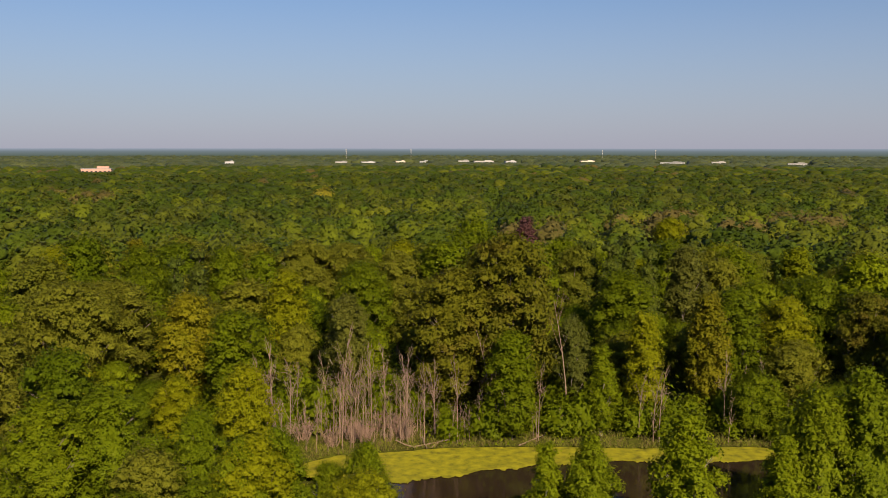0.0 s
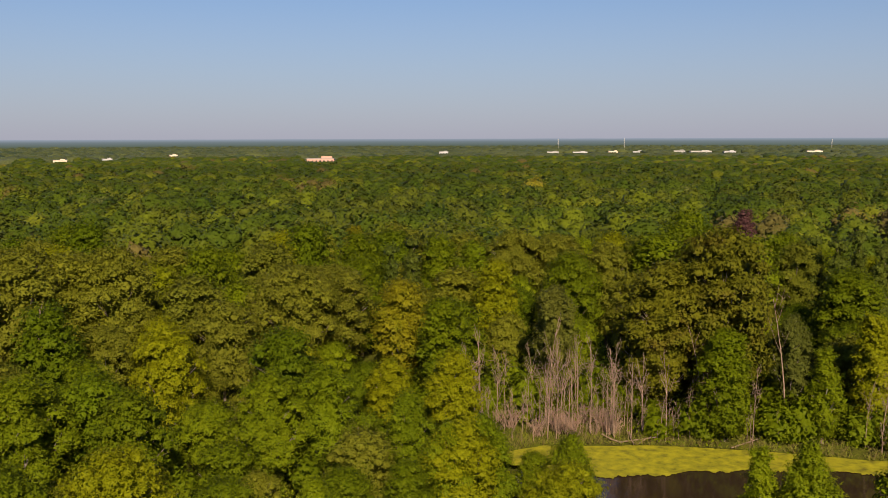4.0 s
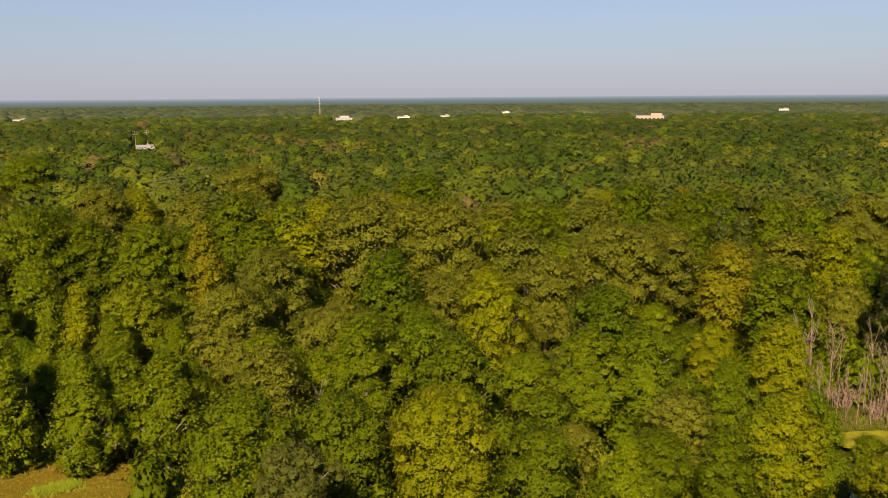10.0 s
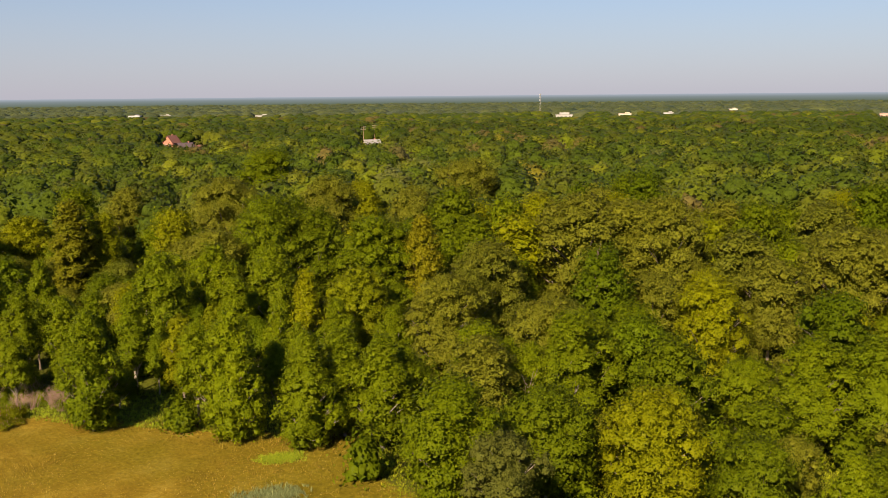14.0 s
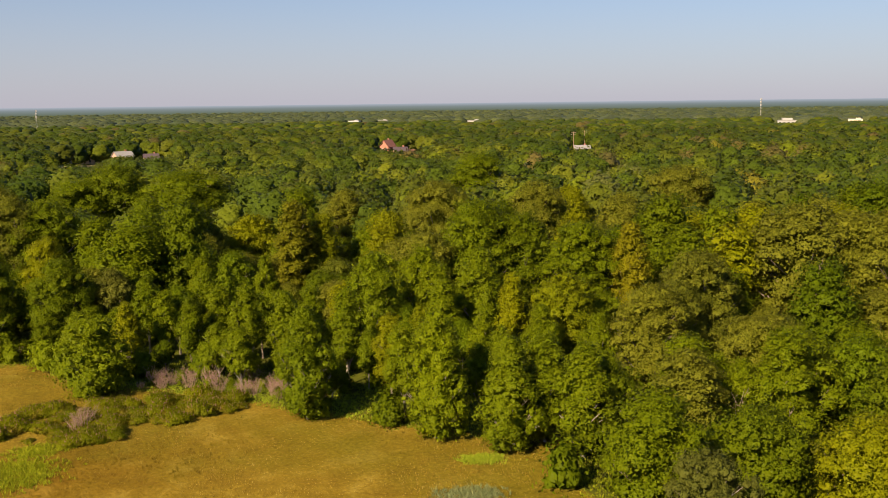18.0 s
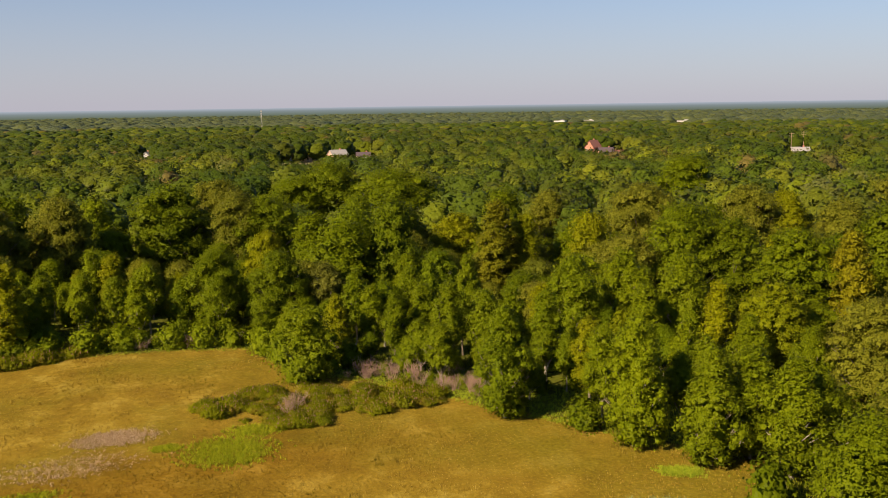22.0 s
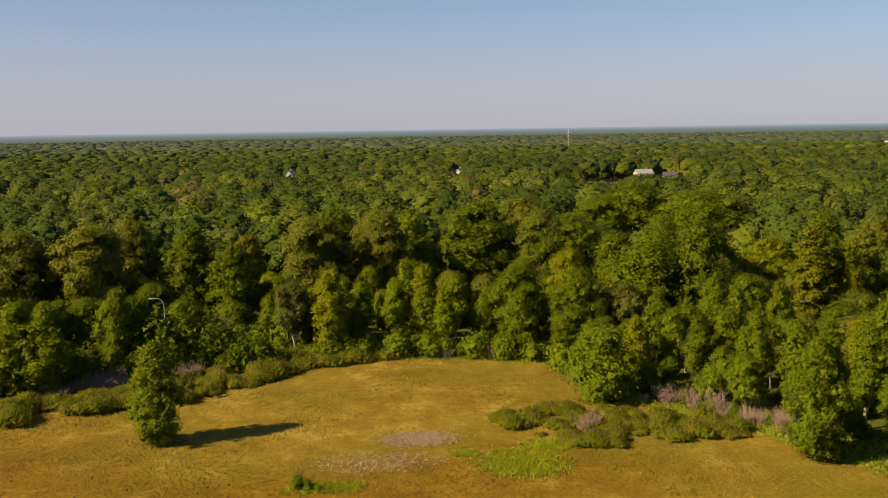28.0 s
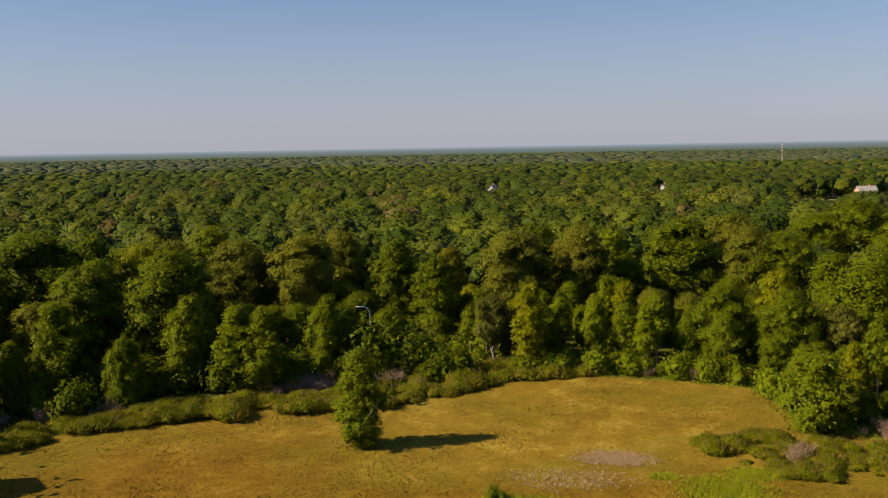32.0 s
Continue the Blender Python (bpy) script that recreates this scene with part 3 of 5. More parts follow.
def top_limit(az, dist, half):
    """The height that a tree may have at a place, so that it leaves open what is known to show behind it."""
    near = (np.abs(L_AZ - az) < L_HALF * 0.7 + half * 0.5) & (L_DIST > dist + 1)
    lim = 40.0
    if near.any():
        keep = LANDMARKS[near, 3] * np.where(LANDMARKS[near, 3] > 13, 0.50, 0.40)
        lim = float(np.min(36 - (36 - keep) * dist / L_DIST[near]))
    for b_az, b_d, b_half, b_h, b_low in BUILDINGS:
        if abs(b_az - az) < b_half + half * 0.6 and dist < b_d:
            lim = min(lim, 36 - (36 - b_h * b_low) * dist / b_d)
    return lim


def open_ground(az, dist, margin=0.0):
    if -31 < az < 132 and dist < np.interp(az, CLEAR_AZ, CLEAR_D) + margin:
        return True
    if -30 < az < 11 and 86 - margin < dist < np.interp(az, POND_AZ, POND_D) + margin:
        return True
    if 101 < az < 135 and 150 - margin < dist < 158 + margin:
        return True
    return any(abs(b[0] - az) < b[2] * 0.8 and abs(b[1] - dist) < 16 for b in BUILDINGS)


def scatter(rng, d0, d1, az0, az1, gap, tries):
    """Places at least gap apart."""
    cells, out = {}, []
    for _ in range(tries):
        d = math.sqrt(rng.uniform(d0 * d0, d1 * d1))
        a = rng.uniform(az0, az1)
        x, y = -math.sin(radians(a)) * d, math.cos(radians(a)) * d
        g = gap(d) if callable(gap) else gap
        cx, cy = int(x // g), int(y // g)
        if any((x - q[0]) ** 2 + (y - q[1]) ** 2 < g * g for i in (-1, 0, 1) for j in (-1, 0, 1) for q in cells.get((cx + i, cy + j), ())):
            continue
        cells.setdefault((cx, cy), []).append((x, y))
        out.append((a, d, x, y))
    return out


# Trees between the landmarks, as far as one can count them.
grow = np.random.default_rng(21)
for a, d, x, y in scatter(grow, 74, 200, -29, 131, 6.8, 9000):
    if open_ground(a, d, 2.0):
        continue
    dead_zone = 1.0 < a < 12.5 and d < 120
    if dead_zone:
        continue
    if (97 < a < 119 and d < 150) or (80 < a <= 97 and d < 147) or (a >= 119 and d < 139):
        continue
    if d < 96 and not 8 < a < 50:
        continue
    if 54 < a < 100 and d < np.interp(a, CLEAR_AZ, CLEAR_D) + 26:
        continue
    kind = str(grow.choice(list("oommmyc"), 1)[0])
    h, w = grow.uniform(11.5, 18.5), grow.uniform(8.0, 12.0)
    if (np.hypot(LANDMARKS[:, 0] - x, LANDMARKS[:, 1] - y) < 0.74 * (LANDMARKS[:, 2] + w * 0.5)).any():
        continue
    h = min(h, top_limit(a, d, math.degrees(w * 0.5 / d)))
    if h < 3.5:
        continue
    w = min(w, h * 0.9)
    shape = "low" if h < 8 else ("broad" if kind == "o" and w > 9 else "round")
    plant(kind, shape, a, d, h, w, fine=False)

# The young stand that borders the clearing: slim trees, close together.
for a, d, x, y in scatter(grow, 96, 176, 54, 100, 4.3, 6000):
    edge = np.interp(a, CLEAR_AZ, CLEAR_D)
    if d < edge + (6.0 if a > 80 else 2.0) or d > edge + 28:
        continue
    w = grow.uniform(3.8, 5.6)
    if (np.hypot(LANDMARKS[:, 0] - x, LANDMARKS[:, 1] - y) < 0.62 * (LANDMARKS[:, 2] + w * 0.5)).any():
        continue
    h = min(grow.uniform(9.0, 12.8), max(6.0, top_limit(a, d, math.degrees(w * 0.4 / d)) + 1.5))
    plant(str(grow.choice(list("cccym"), 1)[0]), "stand", a, d, h, w, fine=d < edge + 9)


# ---- far woods: too many to count ----
def woods(name, label, places, n_lobes, leaves, size_share, seed, mats, share=0.80):
    """One mesh of many crowns; each crown has one leaf colour."""
    rng = np.random.default_rng(seed)
    forms = {0.62: [], 0.80: [], 1.02: []}
    for slim, kept in forms.items():
        for shape in ("round", "broad", "round", "broad", "round"):
            extra = 1 + n_lobes // 3
            lobes = crown_lobes(rng, shape, 1.0, slim, n_lobes + extra)[extra:]
            kept.append(crown_mesh(rng, shape, 1.0, slim, lobes, leaves, slim * size_share, 0.86, 4, 7, share, 1.12))
    VV, FF, MI, SM, TR, OU, n0 = [], [], [], [], [], [], 0
    for x, y, h, w, mi in places:
        mi %= len(mats)
        slim = min(forms, key=lambda k: abs(math.log(k * h / w)))
        v, f, sm, outs = forms[slim][int(rng.integers(5))]
        a = rng.uniform(0, 6.283)
        rot = np.array([[math.cos(a), -math.sin(a), 0], [math.sin(a), math.cos(a), 0], [0, 0, 1]])
        VV.append((v * np.array([w / slim, w / slim, h])) @ rot.T + np.array([x, y, 0]))
        OU.append(outs @ rot.T)
        FF.append(f + n0)
        MI.append(np.full(len(f), mi))
        SM.append(sm)
        TR.append(np.full(len(v), np.clip(0.5 + 0.5 * noise.noise((x * 0.02, y * 0.02, 14)) + rng.normal() * 0.2, 0.01, 0.98)))
        n0 += len(v)
    me = mesh_of(name, np.concatenate(VV), np.concatenate(FF), mats, np.concatenate(MI), np.concatenate(SM))
    leafy(me, np.concatenate(OU))
    me.attributes.new("tree", "FLOAT", "POINT").data.foreach_set("value", np.concatenate(TR).astype(np.float32))
    ob = new(name, me)
    ob.color = (0, 0, 0, 1)
    return tagged(ob, label, "woods", kind="stuff")


def wood_mats(prefix, k, facets, ruffle, own_range):
    """Far-wood leaf colours, darkened in place of shade between leaves, in the order olive, deep, fresh, yellow-green,
    golden, pale, brown.
    """
    shaded_tones = {"olive": (0.066, 0.080, 0.008), "deep_green": (0.046, 0.068, 0.006), "fresh_green": (0.080, 0.100, 0.007), "yellow_green": (0.098, 0.112, 0.009),
             "golden": (0.130, 0.118, 0.012), "pale": (0.092, 0.102, 0.022), "brown": (0.105, 0.085, 0.022)}
    return [leaf_material(prefix + n, tuple(0.5 * k * c for c in t), tuple(k * c for c in t), tuple(1.55 * k * c for c in t), 0.3, None, facets, ruffle, own_range) for n, t in shaded_tones.items()]


MID_MATS = wood_mats("middle_", 1.14, 2.4, 0.8, 0.8)
WOOD_MATS = wood_mats("far_", 0.86, 1.5, 0.6, 0.8)
WOOD_W = np.array([0.30, 0.34, 0.17, 0.15, 0.012, 0.018, 0.010])
wood_rng = np.random.default_rng(77)


def wood_places(d0, d1, az0, az1, gap, tries, hmin, hmax, wide, squat=1.05):
    out = []
    for a, d, x, y in scatter(wood_rng, d0, d1, az0, az1, gap, tries):
        if open_ground(a, d, 2.0) or (np.hypot(LANDMARKS[:, 0] - x, LANDMARKS[:, 1] - y) < LANDMARKS[:, 2] * 0.6 + 2.5).any():
            continue
        patch = noise.noise((x * 0.011, y * 0.011, 0)) + 0.5 * noise.noise((x * 0.035, y * 0.035, 4))
        h = 0.5 * (hmin + hmax) + (hmax - hmin) * (0.34 * patch + wood_rng.uniform(-0.24, 0.24))
        w = wide * wood_rng.uniform(0.66, 1.12) * (1.55 if wood_rng.uniform() < 0.3 else 1.1)
        h = min(h, top_limit(a, d, math.degrees(w * 0.5 / d)))
        if h < 4:
            continue
        # Kinds keep together in patches, with some mixing.
        kind = float(np.clip(0.5 + 0.55 * noise.noise((x * 0.016, y * 0.016, 9)) + wood_rng.normal() * 0.2, 0, 0.999))
        out.append((x, y, h, min(w, h * squat), int(np.searchsorted(np.cumsum(WOOD_W) / WOOD_W.sum(), kind))))
    return out


woods("middle_woods", "dense mixed green deciduous woods, sunlit crowns", wood_places(200, 470, -30, 132, 10.4, 16000, 12.0, 18.5, 13.0), 20, 460, 0.052, 3, MID_MATS, 0.66)
woods("far_woods", "wide suburban woods of mixed green crowns", wood_places(470, 800, -30, 132, 10.5, 18000, 12.0, 16.5, 15.0, 1.2), 11, 60, 0.075, 4, WOOD_MATS, 0.74)
woods("farther_woods", "wide suburban woods of mixed green crowns", wood_places(800, 1250, -30, 132, 12.5, 26000, 11.5, 16.0, 17.0, 1.4), 6, 0, 0.1, 14, WOOD_MATS, 0.80)
# Dark in place of shade between leaves, and greyed blue by painted haze.
DISTANT_MATS = [leaf_material("hazed_distant_crowns", (0.040, 0.050, 0.018), (0.060, 0.072, 0.026), (0.080, 0.094, 0.036), 0.1, None, 0.8, 0.8), leaf_material("hazed_distant_dark_crowns", (0.032, 0.042, 0.016), (0.048, 0.060, 0.023), (0.064, 0.078, 0.030), 0.1, None, 0.8, 0.8)]
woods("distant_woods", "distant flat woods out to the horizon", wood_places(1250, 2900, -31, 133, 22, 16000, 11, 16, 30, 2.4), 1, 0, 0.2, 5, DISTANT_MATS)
woods("woods_behind", "mixed green woods on the other side of the clearing", wood_places(110, 260, 133, 328, 11.0, 2500, 12, 17, 11), 5, 40, 0.12, 6, MID_MATS)


# ---- ground ----
def ground_material():
    m, nt, b = material("ground_cover", 0.95)
    b.inputs["Specular IOR Level"].default_value = 0.06
    at = nt.nodes.new("ShaderNodeAttribute")
    at.attribute_name = "clearing"
    big, fine, mid = noise_of(nt, 0.035, 4), noise_of(nt, 2.2, 6), noise_of(nt, 0.16, 9, rough=0.74)
    hay = ramp(nt, mid, [(0.28, (0.090, 0.058, 0.006)), (0.41, (0.128, 0.083, 0.008)), (0.52, (0.162, 0.110, 0.011)), (0.63, (0.222, 0.162, 0.026)), (0.78, (0.112, 0.086, 0.006))])
    green = ramp(nt, fine, [(0.3, (0.072, 0.062, 0.004)), (0.7, (0.122, 0.102, 0.007))])
    hay = blend(nt, ramp(nt, big, [(0.47, (0, 0, 0)), (0.62, (0.75, 0.75, 0.75))]), hay, green)
    hay = blend(nt, 0.55, hay, ramp(nt, fine, [(0.25, (0.66, 0.64, 0.62)), (0.75, (1.34, 1.30, 1.26))]), "MULTIPLY")
    hay = blend(nt, 0.5, hay, ramp(nt, noise_of(nt, 7.5, 5, rough=0.7), [(0.3, (0.72, 0.70, 0.68)), (0.7, (1.28, 1.28, 1.26))]), "MULTIPLY")
    russet_vignette = nt.nodes.new("ShaderNodeAttribute")
    russet_vignette.attribute_name = "russet_vignette"
    # One darker colour serves for rusty growth and for painted vignetting.
    hay = blend(nt, russet_vignette.outputs["Fac"], hay, blend(nt, 1.0, hay, (0.80, 0.69, 0.52), "MULTIPLY"))
    floor = ramp(nt, mid, [(0.3, (0.030, 0.030, 0.006)), (0.5, (0.055, 0.060, 0.007)), (0.7, (0.085, 0.098, 0.008))])
    edge = math_of(nt, "ADD", at.outputs["Fac"], math_of(nt, "MULTIPLY", math_of(nt, "SUBTRACT", mid, 0.5), 0.9))
    nt.links.new(blend(nt, ramp(nt, edge, [(0.35, (0, 0, 0)), (0.6, (1, 1, 1))]), floor, hay), b.inputs["Base Color"])
    bump(nt, b, fine, 0.6, 0.25)
    return m


def sheet(name, xs, ys, z_of, mat):
    gx, gy = np.meshgrid(xs, ys)
    V = np.stack([gx.ravel(), gy.ravel(), z_of(gx.ravel(), gy.ravel())], 1)
    nx, ny = len(xs), len(ys)
    i = (np.arange(ny - 1)[:, None] * nx + np.arange(nx - 1)[None]).ravel()
    return V, mesh_of(name, V, np.stack([i, i + 1, i + nx + 1, i + nx], 1), [mat], smooth=True)


def clear_share(x, y):
    az, d = np.degrees(np.arctan2(-x, y)), np.hypot(x, y)
    az = np.where(az < -140, az + 360, az)
    edge = np.interp(az, CLEAR_AZ, CLEAR_D, left=70, right=110)
    return np.clip(0.5 + (edge - d) / 6.0, 0, 1)


def russet_share(x, y):
    """Where the meadow is darker: rusty and olive growth, and vignetting put into the colour."""
    az, d = np.degrees(np.arctan2(-x, y)), np.hypot(x, y)
    wave = 5 * np.sin(x * 0.11 + 0.7) * np.sin(y * 0.09)
    return np.clip(np.clip((az - 104 + wave) / 14, 0, 1) * np.clip((122 - d + wave) / 14, 0.25, 1) + np.clip((az - 70 + wave) / 14, 0, 1) * np.clip((104 - d + wave) / 10, 0, 1), 0, 1)


def pond_depth(x, y):
    az, d = np.degrees(np.arctan2(-x, y)), np.hypot(x, y)
    far = np.interp(az, POND_AZ, POND_D)
    inside = np.minimum(np.minimum(far - d, d - 84), np.minimum((11 - az) * 1.8, (az + 30) * 1.8))
    return np.clip(inside / 3.0, 0, 1)


line = np.concatenate([np.array([-4900, -3200, -2000, -1200, -700, -420, -290, -220]), np.arange(-180, 181, 2.5), np.array([220, 290, 420, 700, 1200, 2000, 3200, 4900])])
gv, gm = sheet("ground", line, line, lambda x, y: 0.25 * np.sin(x * 0.045 + 1) * np.cos(y * 0.052) * clear_share(x, y) - 1.1 * pond_depth(x, y), ground_material())
attr = gm.attributes.new("clearing", "FLOAT", "POINT")
attr.data.foreach_set("value", clear_share(gv[:, 0], gv[:, 1]).astype(np.float32))
gm.attributes.new("russet_vignette", "FLOAT", "POINT").data.foreach_set("value", russet_share(gv[:, 0], gv[:, 1]).astype(np.float32))
new_ground = new("ground", gm)
tagged(new_ground, "dry tan meadow and dark woodland floor", "ground", kind="structure")

# ---- the far rim of the country: a glowing ring with painted haze ----
bd, bnt, bb = material("glowing_blue_haze", 1.0)
# The ring glows by itself; distance haze is put into its colour ramp.
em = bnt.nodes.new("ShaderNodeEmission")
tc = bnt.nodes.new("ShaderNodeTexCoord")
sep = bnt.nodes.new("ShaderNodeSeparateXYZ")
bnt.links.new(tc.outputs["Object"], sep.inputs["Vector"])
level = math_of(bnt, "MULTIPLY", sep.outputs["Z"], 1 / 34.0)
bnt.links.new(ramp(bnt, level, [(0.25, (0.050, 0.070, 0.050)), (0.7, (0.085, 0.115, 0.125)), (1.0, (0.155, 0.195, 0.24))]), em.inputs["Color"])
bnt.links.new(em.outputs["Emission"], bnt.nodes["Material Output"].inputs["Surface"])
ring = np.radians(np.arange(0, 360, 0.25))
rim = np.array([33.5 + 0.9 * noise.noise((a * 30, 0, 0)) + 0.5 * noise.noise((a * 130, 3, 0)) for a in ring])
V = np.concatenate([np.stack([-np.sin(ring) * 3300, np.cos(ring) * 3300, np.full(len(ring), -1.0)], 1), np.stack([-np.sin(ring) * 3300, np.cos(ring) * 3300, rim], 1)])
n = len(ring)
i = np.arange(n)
tagged(new("backdrop", mesh_of("backdrop", V, np.stack([i, (i + 1) % n, (i + 1) % n + n, i + n], 1), [bd])), "glowing backdrop ring with blue haze painted on, at the horizon", "backdrop", kind="structure")

# ---- pond ----
wm, nt, b = material("dark_pond_water", 0.08)
b.inputs["Base Color"].default_value = (0.020, 0.013, 0.008, 1)
b.inputs["Specular IOR Level"].default_value = 0.5
bump(nt, b, noise_of(nt, 1.2, 3), 0.12, 0.05)
am, nt, b = material("floating_algae", 0.8)
nt.links.new(ramp(nt, noise_of(nt, 0.9, 5), [(0.30, (0.070, 0.062, 0.003)), (0.42, (0.135, 0.128, 0.003)), (0.55, (0.185, 0.172, 0.003)), (0.72, (0.250, 0.225, 0.006))]), b.inputs["Base Color"])
bump(nt, b, noise_of(nt, 4.0, 4), 0.5, 0.05)


def polar_sheet(name, az0, az1, step, near, far, z, rows, mat, label, category):
    azs = np.arange(az0, az1 + 1e-6, step)
    V, k = [], len(azs)
    for j in range(rows + 1):
        for a in azs:
            d0, d1 = near(a), far(a)
            V.append(polar(a, d0 + (d1 - d0) * j / rows, z))
    q = (np.arange(rows)[:, None] * k + np.arange(k - 1)[None]).ravel()
    return tagged(new(name, mesh_of(name, np.array(V), np.stack([q, q + 1, q + k + 1, q + k], 1)[:, ::-1], [mat])), label, category, kind="structure")


pond_far = lambda a: float(np.interp(a, POND_AZ, POND_D))
polar_sheet("water", -30, 8, 0.5, lambda a: 84, lambda a: pond_far(a) + 1, -0.32, 2, wm, "dark brown still pond water", "pond")
ALGAE_AZ, ALGAE_D = np.array([(-29, 112.5), (-19, 112.5), (-14.5, 109.2), (-11, 108.4), (-5.5, 104.9), (-2.7, 103.2), (0.8, 100.1), (3, 99.6), (5.8, 99.8), (8.4, 102.0), (10.5, 104)], dtype=float).T
polar_sheet("pond_algae", -29, 10.5, 0.05, lambda a: min(pond_far(a) - 0.3, float(np.interp(a, ALGAE_AZ, ALGAE_D)) + 1.0 * noise.noise((a * 0.6, 0, 0)) + 0.7 * noise.noise((a * 2.3, 5, 0)) + 0.45 * noise.noise((a * 9, 2, 0))), lambda a: pond_far(a) + 0.4 * noise.noise((a * 3, 9, 0)), -0.26, 4, am, "bright yellow-green algae mat along the shore", "algae")


# ---- shrubs and dry plants ----
def make_shrub(name, kind, h, w, n_lobes, leaves, size, seed, label, category="shrub", group=""):
    rng = np.random.default_rng(seed)
    root = empty(name)
    lobes = crown_lobes(rng, "low", h, w, n_lobes)
    stems = []
    for x, y, z, r, rz, *out in lobes[::2]:
        stems.append([(x * 0.15, y * 0.15, -0.05, 0.035), (x * 0.6, y * 0.6, z * 0.6, 0.022), (x, y, z, 0.010)])
    V, Fc = tubes(stems, 4)
    tagged(part("stem_mass", mesh_of("stem_mass", V, Fc, [BARK], smooth=True), root), kind="stuff")
    V, Fc, sm, outs = crown_mesh(rng, "low", h, w, lobes, leaves, size, 0.6, 4, 7, 0.58, 1.4)
    part("foliage", leafy(mesh_of("foliage", V, Fc, [LEAF[kind]], smooth=sm), outs), root)
    if kind == "s":
        heads = []
        for x, y, z, r, rz, *out in lobes:
            if rng.uniform() < 0.3:
                dx, dy = rng.normal(size=2) * r * 0.5
                z0 = z + rz * rng.uniform(0.7, 1.0)
                heads.append([(x + dx, y + dy, z0 - 0.05, 0.03), (x + dx, y + dy, z0 + 0.08, 0.07), (x + dx * 1.1, y + dy * 1.1, z0 + 0.28, 0.015)])
        V, Fc = tubes(heads, 5)
        tagged(part("seed_head_mass", mesh_of("seed_head_mass", V, Fc, [SEED_HEAD]), root, "reddish brown seed heads"), kind="stuff")
    return [tagged(root, label, category, group), h, w, False]


def make_dry_shrub(name, h, w, n, seed, label, mat, group=""):
    rng = np.random.default_rng(seed)
    root = empty(name)
    stems, twigs = [], []
    for _ in range(n):
        a, tilt = rng.uniform(0, 6.283), rng.uniform(0.05, 0.62)
        r0 = rng.uniform(0, 0.28) * w
        d = np.array([math.cos(a) * tilt, math.sin(a) * tilt, 1.0])
        ln = h * rng.uniform(0.6, 1.0)
        p0 = np.array([math.cos(a) * r0, math.sin(a) * r0, -0.03])
        p1, p2 = p0 + d * ln * 0.5, p0 + d * ln + rng.normal(size=3) * 0.08 * h
        stems.append([(*p0, 0.020), (*p1, 0.015), (*p2, 0.007)])
        for _ in range(3):
            q = p1 + (p2 - p1) * rng.uniform(0, 0.9)
            e = q + unit(rng.normal(size=3) + d) * h * rng.uniform(0.14, 0.3)
            twigs.append([(*q, 0.012), (*e, 0.009)])
    V, Fc = tubes(stems, 3)
    tagged(part("stem_mass", mesh_of("stem_mass", V, Fc, [mat]), root), kind="stuff")
    V, Fc = tubes(twigs, 3)
    tagged(part("twig_mass", mesh_of("twig_mass", V, Fc, [mat]), root), kind="stuff")
    return [tagged(root, label, "shrub", group), h, w, False]


def set_out(g, az, dist, scale=1.0, rng=tree_rng):
    m = Matrix.Translation(polar(az, dist)) @ Matrix.Rotation(rng.uniform(0, 6.283), 4, "Z") @ Matrix.Diagonal((scale, scale, scale * rng.uniform(0.85, 1.15), 1))
    if g[3]:
        return shade_all(copy_thing(g[0], m))
    g[0].matrix_basis = m
    g[3] = True
    return shade_all(g[0])


def shade_all(ob, rng=tree_rng):
    """Its own share of light or dark leaf colour."""
    for c in ob.children:
        c.color = (float(rng.uniform(0.25, 0.9)), 0, 0, 1)
    return ob


brush = np.random.default_rng(9)
SEED_HEAD = bark_material("rusty_seed_heads", (0.16, 0.075, 0.035), (0.34, 0.19, 0.11))
SUMAC = [make_shrub("sumac_shrub", "s", 1.5, 5.4, 96, 3600, 0.115, 300 + i, "low sumac thicket with reddish brown seed heads", group="sumac in the clearing") for i in range(4)]
VINE = [make_shrub("edge_shrub", "v", 2.6, 3.2, 16, 520, 0.20, 320 + i, "bright green shrub at the woods' edge", group="shrubs along the woods") for i in range(3)]
THICKET = [make_shrub("thicket_shrub", "m", 2.8, 3.6, 14, 440, 0.23, 330 + i, "dark green undergrowth shrub below the trees", group="undergrowth") for i in range(3)]
DRY = [make_dry_shrub("dry_shrub", 1.9, 2.2, 46, 340 + i, "bare pinkish dry shrub of thin stems", TWIG, "dry shrubs") for i in range(3)]
GREY = make_dry_shrub("bare_bush", 5.2, 5.4, 90, 350, "large leafless grey bush beside the road", DEAD_BARK)

# Sumac band in the clearing and the long low hedge at its far side.
for _ in range(118):
    a = brush.uniform(71.0, 86.3)
    near = np.interp(a, [71, 73, 75, 78.4, 80, 82, 85, 86.3], [110.5, 110.5, 107.5, 103.5, 103.5, 105, 109.5, 113])
    far_side = np.interp(a, [71, 75, 84, 86.3], [113.5, 118.5, 117, 115])
    set_out(SUMAC[int(brush.integers(4))], a, brush.uniform(near, far_side), brush.uniform(0.35, 0.95))
for _ in range(178):
    a = brush.uniform(92.5, 128.5)
    near = np.interp(a, [92.5, 97, 101.6, 105, 108.6, 112, 115.3, 120, 123, 128.5], [145.5, 142.5, 133.5, 127, 128, 127, 127.5, 129, 126.5, 124])
    far_side = np.interp(a, [92.5, 97, 101.5, 105, 108.6, 112, 116.8, 120, 128.5], [148, 150, 149, 144, 136, 135, 136, 132.5, 131])
    set_out(SUMAC[int(brush.integers(4))], a, brush.uniform(near, far_side), brush.uniform(0.55, 1.35))
